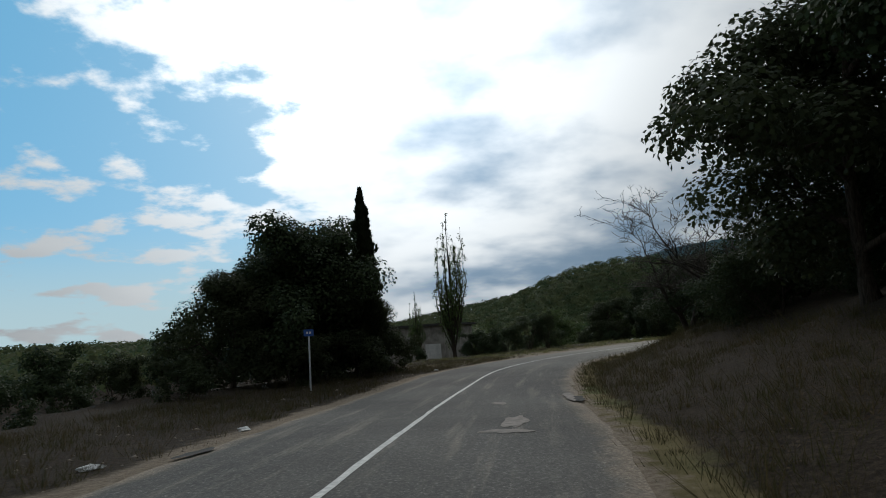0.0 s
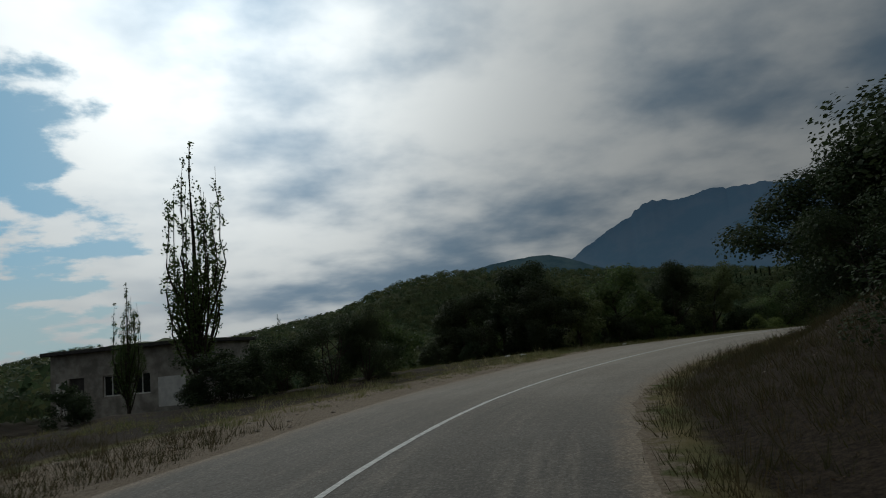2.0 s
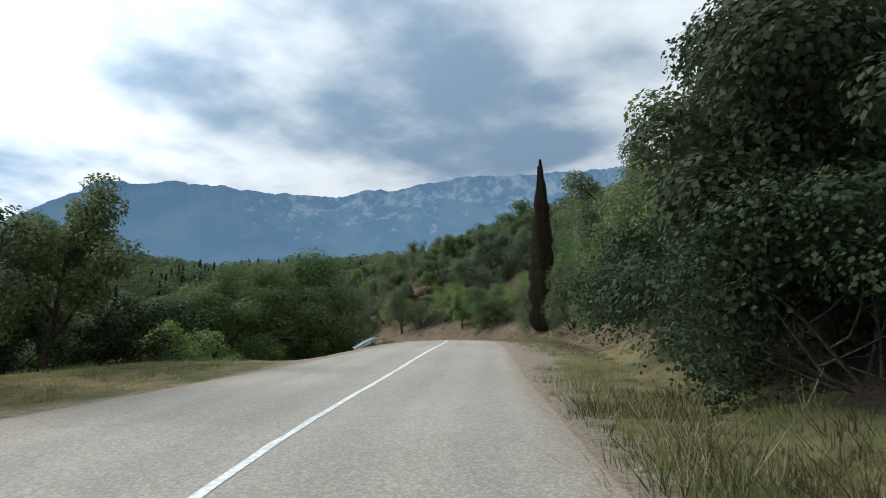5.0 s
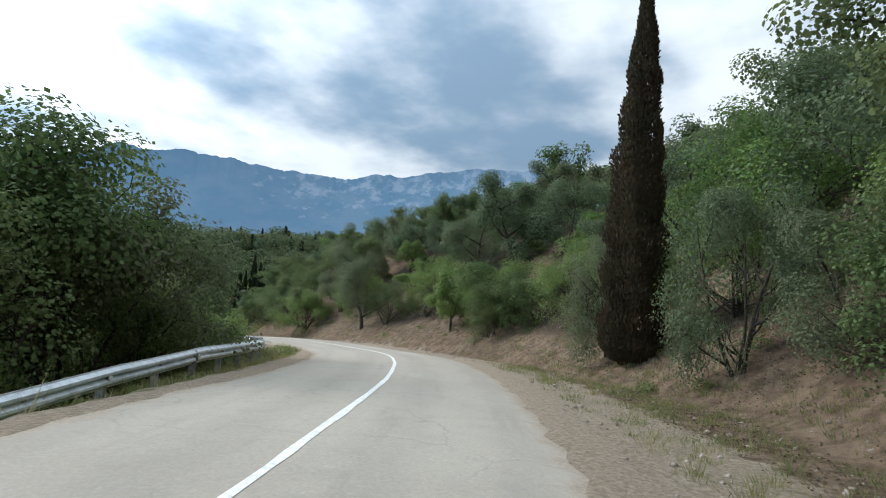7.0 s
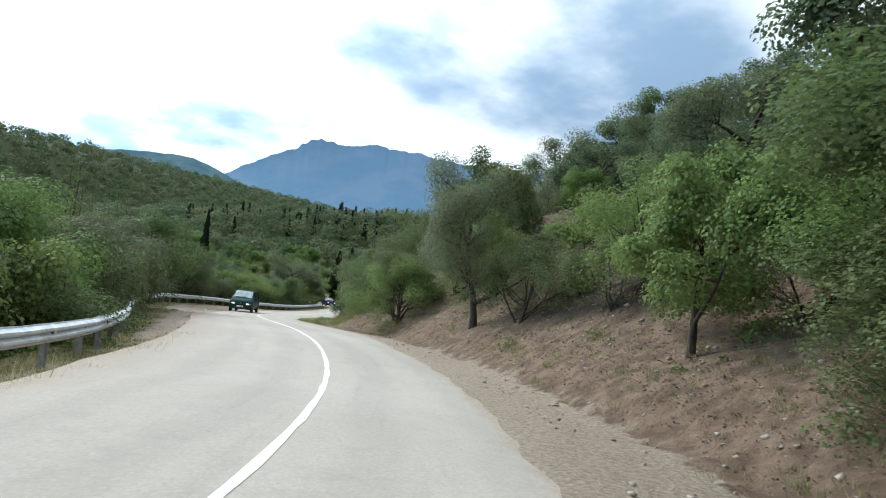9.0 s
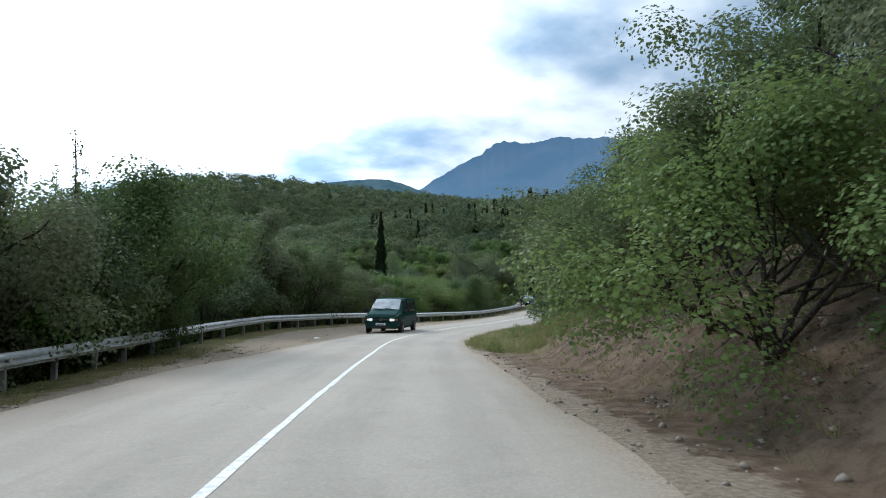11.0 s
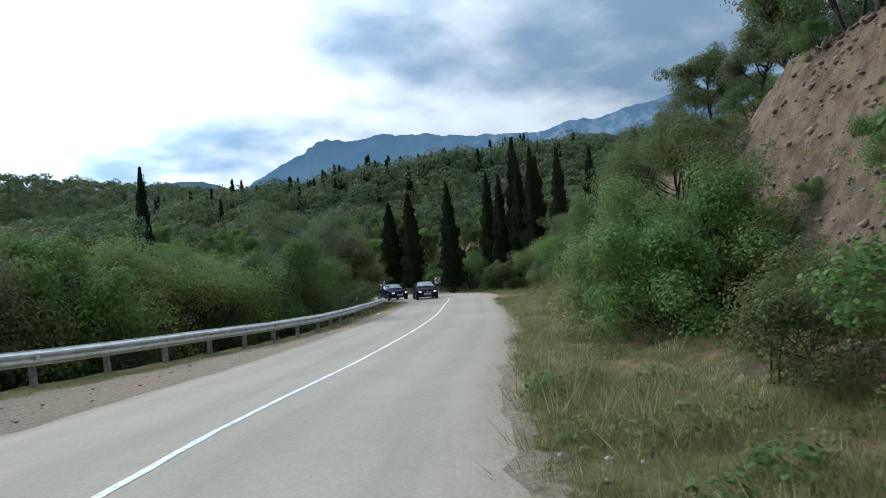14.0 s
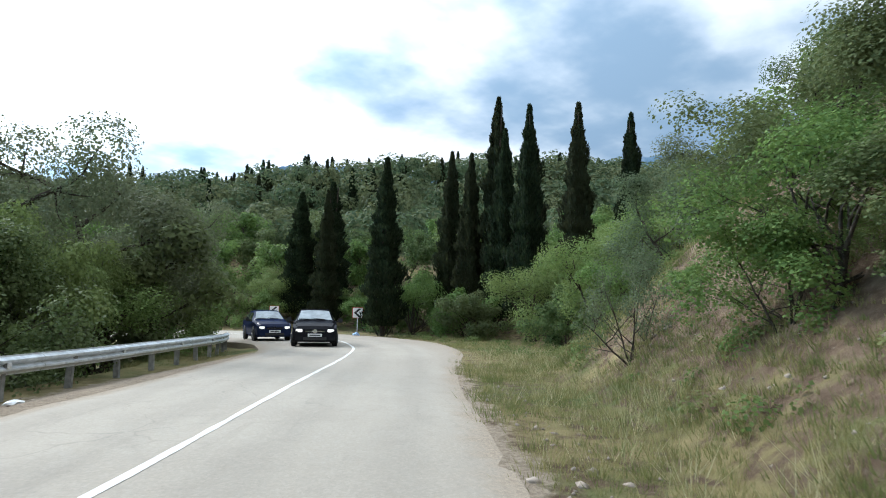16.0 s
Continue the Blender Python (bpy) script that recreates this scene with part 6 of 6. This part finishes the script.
class Shell:
    """A car body from stations along its length: x, foot, belt, top, half width at the belt and at the top."""

    def __init__(self, stations):
        self.st = np.array(stations, float)

    def at(self, x):
        return [np.interp(x, self.st[:, 0], self.st[:, k]) for k in range(1, 6)]

    def side(self, x, f, out=0.0):
        z0, zb, zt, w, wr = self.at(x)
        return (x, (w + (wr - w) * f) + out, zb + (zt - 0.07 - zb) * f)

    def over(self, x, g, lift=0.0):
        z0, zb, zt, w, wr = self.at(x)
        return (x - lift * 0.5, wr * 0.90 * g, zt - 0.03 * g * g + lift)

    def mesh(self, mat):
        xs = np.unique(np.r_[self.st[:, 0], np.linspace(self.st[0, 0], self.st[-1, 0], 40)])
        v, f = [], []
        for x in xs:
            z0, zb, zt, w, wr = self.at(x)
            half = [(w * 0.86, z0), (w * 0.97, z0 + 0.10), (w, z0 + (zb - z0) * 0.55), (w * 0.985, zb), (w * 0.5 + wr * 0.5, zb + (zt - 0.07 - zb) * 0.5),
                    (wr, zt - 0.07), (wr * 0.93, zt - 0.02), (wr * 0.6, zt - 0.005), (0, zt)]
            v += [(x, y, z) for y, z in half] + [(x, -y, z) for y, z in half[-2::-1]]
        n = 17
        for i in range(len(xs) - 1):
            f += [(i * n + k, i * n + k + 1, (i + 1) * n + k + 1, (i + 1) * n + k) for k in range(n - 1)]
            f.append((i * n + n - 1, i * n, (i + 1) * n, (i + 1) * n + n - 1))
        f += [tuple(range(n))[::-1], tuple((len(xs) - 1) * n + k for k in range(n))]
        me = mesh_of("body", v, f, mat)
        bm = bmesh.new()
        bm.from_mesh(me)
        bmesh.ops.recalc_face_normals(bm, faces=bm.faces[:])
        for q in bm.faces:
            q.smooth = True
        for e in bm.edges:
            if len(e.link_faces) == 2 and e.calc_face_angle() > 0.6:
                e.smooth = False
        bm.to_mesh(me)
        bm.free()
        return me


def sheet(name, grid, mat):
    n = len(grid[0])
    v = [p for row in grid for p in row]
    f = [(i * n + k, i * n + k + 1, (i + 1) * n + k + 1, (i + 1) * n + k) for i in range(len(grid) - 1) for k in range(n - 1)]
    return mesh_of(name, v, f, mat, True)


def wheel(root, x, y, r, side):
    t = bmesh.new()
    bmesh.ops.create_cone(t, cap_ends=True, segments=28, radius1=r, radius2=r, depth=0.20, matrix=Matrix.Translation((x, y, r)) @ Matrix.Rotation(math.pi / 2, 4, "X"))
    bmesh.ops.bevel(t, geom=[e for e in t.edges if len(e.link_faces) == 2 and e.calc_face_angle() > 1], offset=0.035, segments=2, affect="EDGES")
    w = part("wheel", t, TYRE, root, "black tyre")
    b = bmesh.new()
    yo = y + side * 0.094
    bmesh.ops.create_cone(b, cap_ends=True, segments=24, radius1=r * 0.66, radius2=r * 0.62, depth=0.02, matrix=Matrix.Translation((x, yo, r)) @ Matrix.Rotation(math.pi / 2, 4, "X"))
    part("rim_well", b, TRIM, w)
    b = bmesh.new()
    for k in range(5):
        a = 2 * math.pi * k / 5 + 0.3
        rod(b, (x, yo + side * 0.016, r), (x + math.cos(a) * r * 0.6, yo + side * 0.016, r + math.sin(a) * r * 0.6), 0.035, 0.026, 6)
    bmesh.ops.create_cone(b, cap_ends=True, segments=16, radius1=0.06, radius2=0.05, depth=0.03, matrix=Matrix.Translation((x, yo + side * 0.016, r)) @ Matrix.Rotation(math.pi / 2, 4, "X"))
    part("rim", b, ALLOY, w, "five-spoke alloy rim")


def vehicle(name, label, shell, paint, glass, wheels, radius, front, lamp, plate_z, windscreen, rear_screen, amber=False):
    """A car with its nose towards -x at x = 0, standing on z = 0."""
    root = thing(name, label, "car" if "van" not in name else "van")
    part("body", shell.mesh(paint), paint, root)
    a, b = windscreen
    part("windscreen", sheet("windscreen", [[shell.over(x, g, 0.012) for g in np.linspace(-1, 1, 9)] for x in np.linspace(a, b, 5)], SCREEN), SCREEN, root, "windscreen paled for the bright sky's reflection")
    a, b = rear_screen
    part("rear_window", sheet("rear_window", [[shell.over(x, g, 0.012) for g in np.linspace(-1, 1, 9)] for x in np.linspace(a, b, 4)], CARGLASS), CARGLASS, root, "dark rear window")
    for x0, x1 in glass:
        for sd in (1, -1):
            rows = []
            for f in np.linspace(0.08, 0.90, 4):
                xa = x0[0] + (x0[1] - x0[0]) * f
                xb = x1[0] + (x1[1] - x1[0]) * f
                rows.append([(p[0], p[1] * sd, p[2]) for p in (shell.side(x, f, 0.014) for x in np.linspace(xa, xb, 5))])
            part("side_window", sheet("side_window", rows, CARGLASS), CARGLASS, root, "dark side window")
    z0, zb, zt, w, wr = shell.at(0.02)
    for x in wheels:
        ww = shell.at(x)[3]
        for sd in (1, -1):
            arch = bmesh.new()
            bmesh.ops.create_cone(arch, cap_ends=True, segments=26, radius1=radius * 1.20, radius2=radius * 1.20, depth=0.03, matrix=Matrix.Translation((x, sd * (ww - 0.008), radius * 1.04)) @ Matrix.Rotation(math.pi / 2, 4, "X"))
            part("wheel_arch", arch, TRIM, root, "black wheel arch")
            wheel(root, x, sd * (ww - 0.075), radius, sd)
    gz0, gz1, gw = front
    xf = -0.012
    part("grille", box(bmesh.new(), xf - 0.01, -gw, gz0, 0.10, gw, gz1, 0.01), TRIM, root, "black grille")
    for k in range(3):
        z = gz0 + (gz1 - gz0) * (k + 0.5) / 3
        part("grille_bar", box(bmesh.new(), xf - 0.022, -gw * 0.97, z - 0.008, xf - 0.008, gw * 0.97, z + 0.008), CHROME if k == 1 else paint, root)
    bm = bmesh.new()
    bmesh.ops.create_cone(bm, cap_ends=True, segments=20, radius1=0.075, radius2=0.07, depth=0.02, matrix=Matrix.Translation((xf - 0.03, 0, (gz0 + gz1) / 2)) @ Matrix.Rotation(math.pi / 2, 4, "Y"))
    part("badge", bm, CHROME, root, "round chrome badge")
    part("bumper", box(bmesh.new(), -0.06, -w * 1.0, 0.24, 0.14, w * 1.0, gz0 - 0.04, 0.035), paint, root)
    part("air_intake", box(bmesh.new(), -0.068, -w * 0.6, 0.27, -0.05, w * 0.6, 0.38, 0.006), TRIM, root, "black lower intake")
    p = part("number_plate", box(bmesh.new(), -0.078, -0.26, plate_z, -0.062, 0.26, plate_z + 0.112, 0.004), PLATE, root, "white number plate")
    part("plate_marking", box(bmesh.new(), -0.080, -0.20, plate_z + 0.035, -0.0775, 0.20, plate_z + 0.075), TRIM, p, "plain dark bar")
    lz0, lz1, ly0, ly1, depth = lamp
    for sd in (1, -1):
        bm = box(bmesh.new(), -0.03, ly0, lz0, depth, ly1, lz1, 0.02)
        for v in bm.verts:
            v.co.x += max(0, abs(v.co.y) - ly0) * 0.06
            v.co.y *= sd
        part("headlight", bm, LAMP, root, "lit headlight")
        if amber:
            bm = box(bmesh.new(), -0.022, ly1 + 0.005, lz0 + 0.01, depth + 0.12, ly1 + 0.13, lz1 - 0.01, 0.012)
            for v in bm.verts:
                v.co.x += max(0, abs(v.co.y) - ly1) * 0.9
                v.co.y *= sd
            part("indicator", bm, AMBER, root, "amber indicator")
        xm = glass[0][0][0] + 0.12
        _, mz, _, mw, _ = shell.at(xm)
        bm = box(bmesh.new(), xm - 0.06, mw + 0.06, mz + 0.02, xm + 0.06, mw + 0.24, mz + 0.20, 0.03)
        box(bm, xm - 0.02, mw - 0.06, mz + 0.04, xm + 0.03, mw + 0.08, mz + 0.09)
        for v in bm.verts:
            v.co.y *= sd
        part("mirror", bm, TRIM, root, "black door mirror")
    for y0 in (-0.42, 0.18):
        a = shell.over(windscreen[0] - 0.02, y0 / 0.7, 0.02)
        part("wiper", rod(bmesh.new(), a, shell.over(windscreen[0] + 0.05, (y0 + 0.5) / 0.7, 0.025), 0.012, 0.008, 6), TRIM, root, "black wiper")
    return root


def park(root, x, y, nose):
    """Stands a vehicle on the road with its nose at a place, facing a direction in degrees."""
    q, l, z = nearest([x], [y])
    i = int(np.clip(round((q[0] + S0) * 2), 1, len(MID) - 2))
    d = Vector((math.cos(radians(nose)), math.sin(radians(nose))))
    grade = (MID[i + 1, 2] - MID[i - 1, 2]) * (TAN[i] @ np.array(d))
    m = Matrix.Translation((x, y, z[0] - 0.03)) @ Matrix.Rotation(radians(nose + 180), 4, "Z") @ Matrix.Rotation(math.atan(grade), 4, "Y")
    root.matrix_basis = m


van = vehicle("green_van", "dark green passenger van with lit headlights on the road",
              Shell([(0, 0.30, 0.78, 0.84, 0.78, 0.62), (0.10, 0.26, 0.90, 0.98, 0.88, 0.74), (0.45, 0.24, 0.99, 1.10, 0.93, 0.80), (0.82, 0.24, 1.05, 1.20, 0.94, 0.84), (1.60, 0.24, 1.08, 1.80, 0.94, 0.76),
                     (2.2, 0.24, 1.08, 1.87, 0.94, 0.78), (4.3, 0.26, 1.08, 1.87, 0.94, 0.78), (4.58, 0.30, 1.06, 1.80, 0.92, 0.77), (4.66, 0.36, 1.04, 1.30, 0.90, 0.80)]),
              car_paint("dark_green_paint", (0.012, 0.040, 0.034)), [((1.00, 1.66), (2.25, 2.25)), ((2.34, 2.34), (3.32, 3.32)), ((3.42, 3.42), (4.35, 4.28))], (0.86, 3.86), 0.32,
              (0.62, 0.80, 0.40), (0.63, 0.765, 0.46, 0.745, 0.12), 0.42, (0.88, 1.58), (4.60, 4.645), True)
park(van, *beside(159.3, -2.15), -128)
SEDAN = [(0, 0.24, 0.62, 0.68, 0.70, 0.58), (0.10, 0.20, 0.72, 0.80, 0.80, 0.68), (0.6, 0.18, 0.84, 0.92, 0.84, 0.76), (1.25, 0.18, 0.90, 1.00, 0.85, 0.76), (2.0, 0.18, 0.92, 1.42, 0.85, 0.60),
         (2.6, 0.18, 0.93, 1.47, 0.85, 0.60), (3.2, 0.18, 0.94, 1.41, 0.85, 0.59), (3.85, 0.20, 0.95, 1.06, 0.84, 0.66), (4.25, 0.22, 0.93, 1.02, 0.82, 0.68), (4.38, 0.30, 0.86, 0.92, 0.76, 0.64)]
sedan = vehicle("black_sedan", "black saloon car with bright windscreen and lit headlights", Shell(SEDAN), car_paint("black_paint", (0.010, 0.010, 0.013)),
                [((1.42, 2.0), (2.52, 2.52)), ((2.60, 2.60), (3.62, 3.15))], (0.80, 3.35), 0.30, (0.54, 0.66, 0.36), (0.57, 0.68, 0.46, 0.70, 0.14), 0.40, (1.32, 1.96), (3.25, 3.80))
HATCH = SEDAN[:6] + [(3.4, 0.18, 0.95, 1.42, 0.86, 0.60), (4.05, 0.20, 0.96, 1.20, 0.84, 0.64), (4.25, 0.28, 0.92, 1.02, 0.80, 0.66)]
hatch = vehicle("blue_hatchback", "dark blue hatchback car following the saloon", Shell(HATCH), car_paint("dark_blue_paint", (0.012, 0.018, 0.045)),
                [((1.42, 2.0), (2.52, 2.52)), ((2.60, 2.60), (3.90, 3.40))], (0.80, 3.30), 0.31, (0.54, 0.66, 0.36), (0.57, 0.69, 0.46, 0.70, 0.16), 0.40, (1.32, 1.96), (3.5, 4.0))
park(sedan, 131.9, 153.5, -126)
park(hatch, *beside(220.0, -2.9), -112)
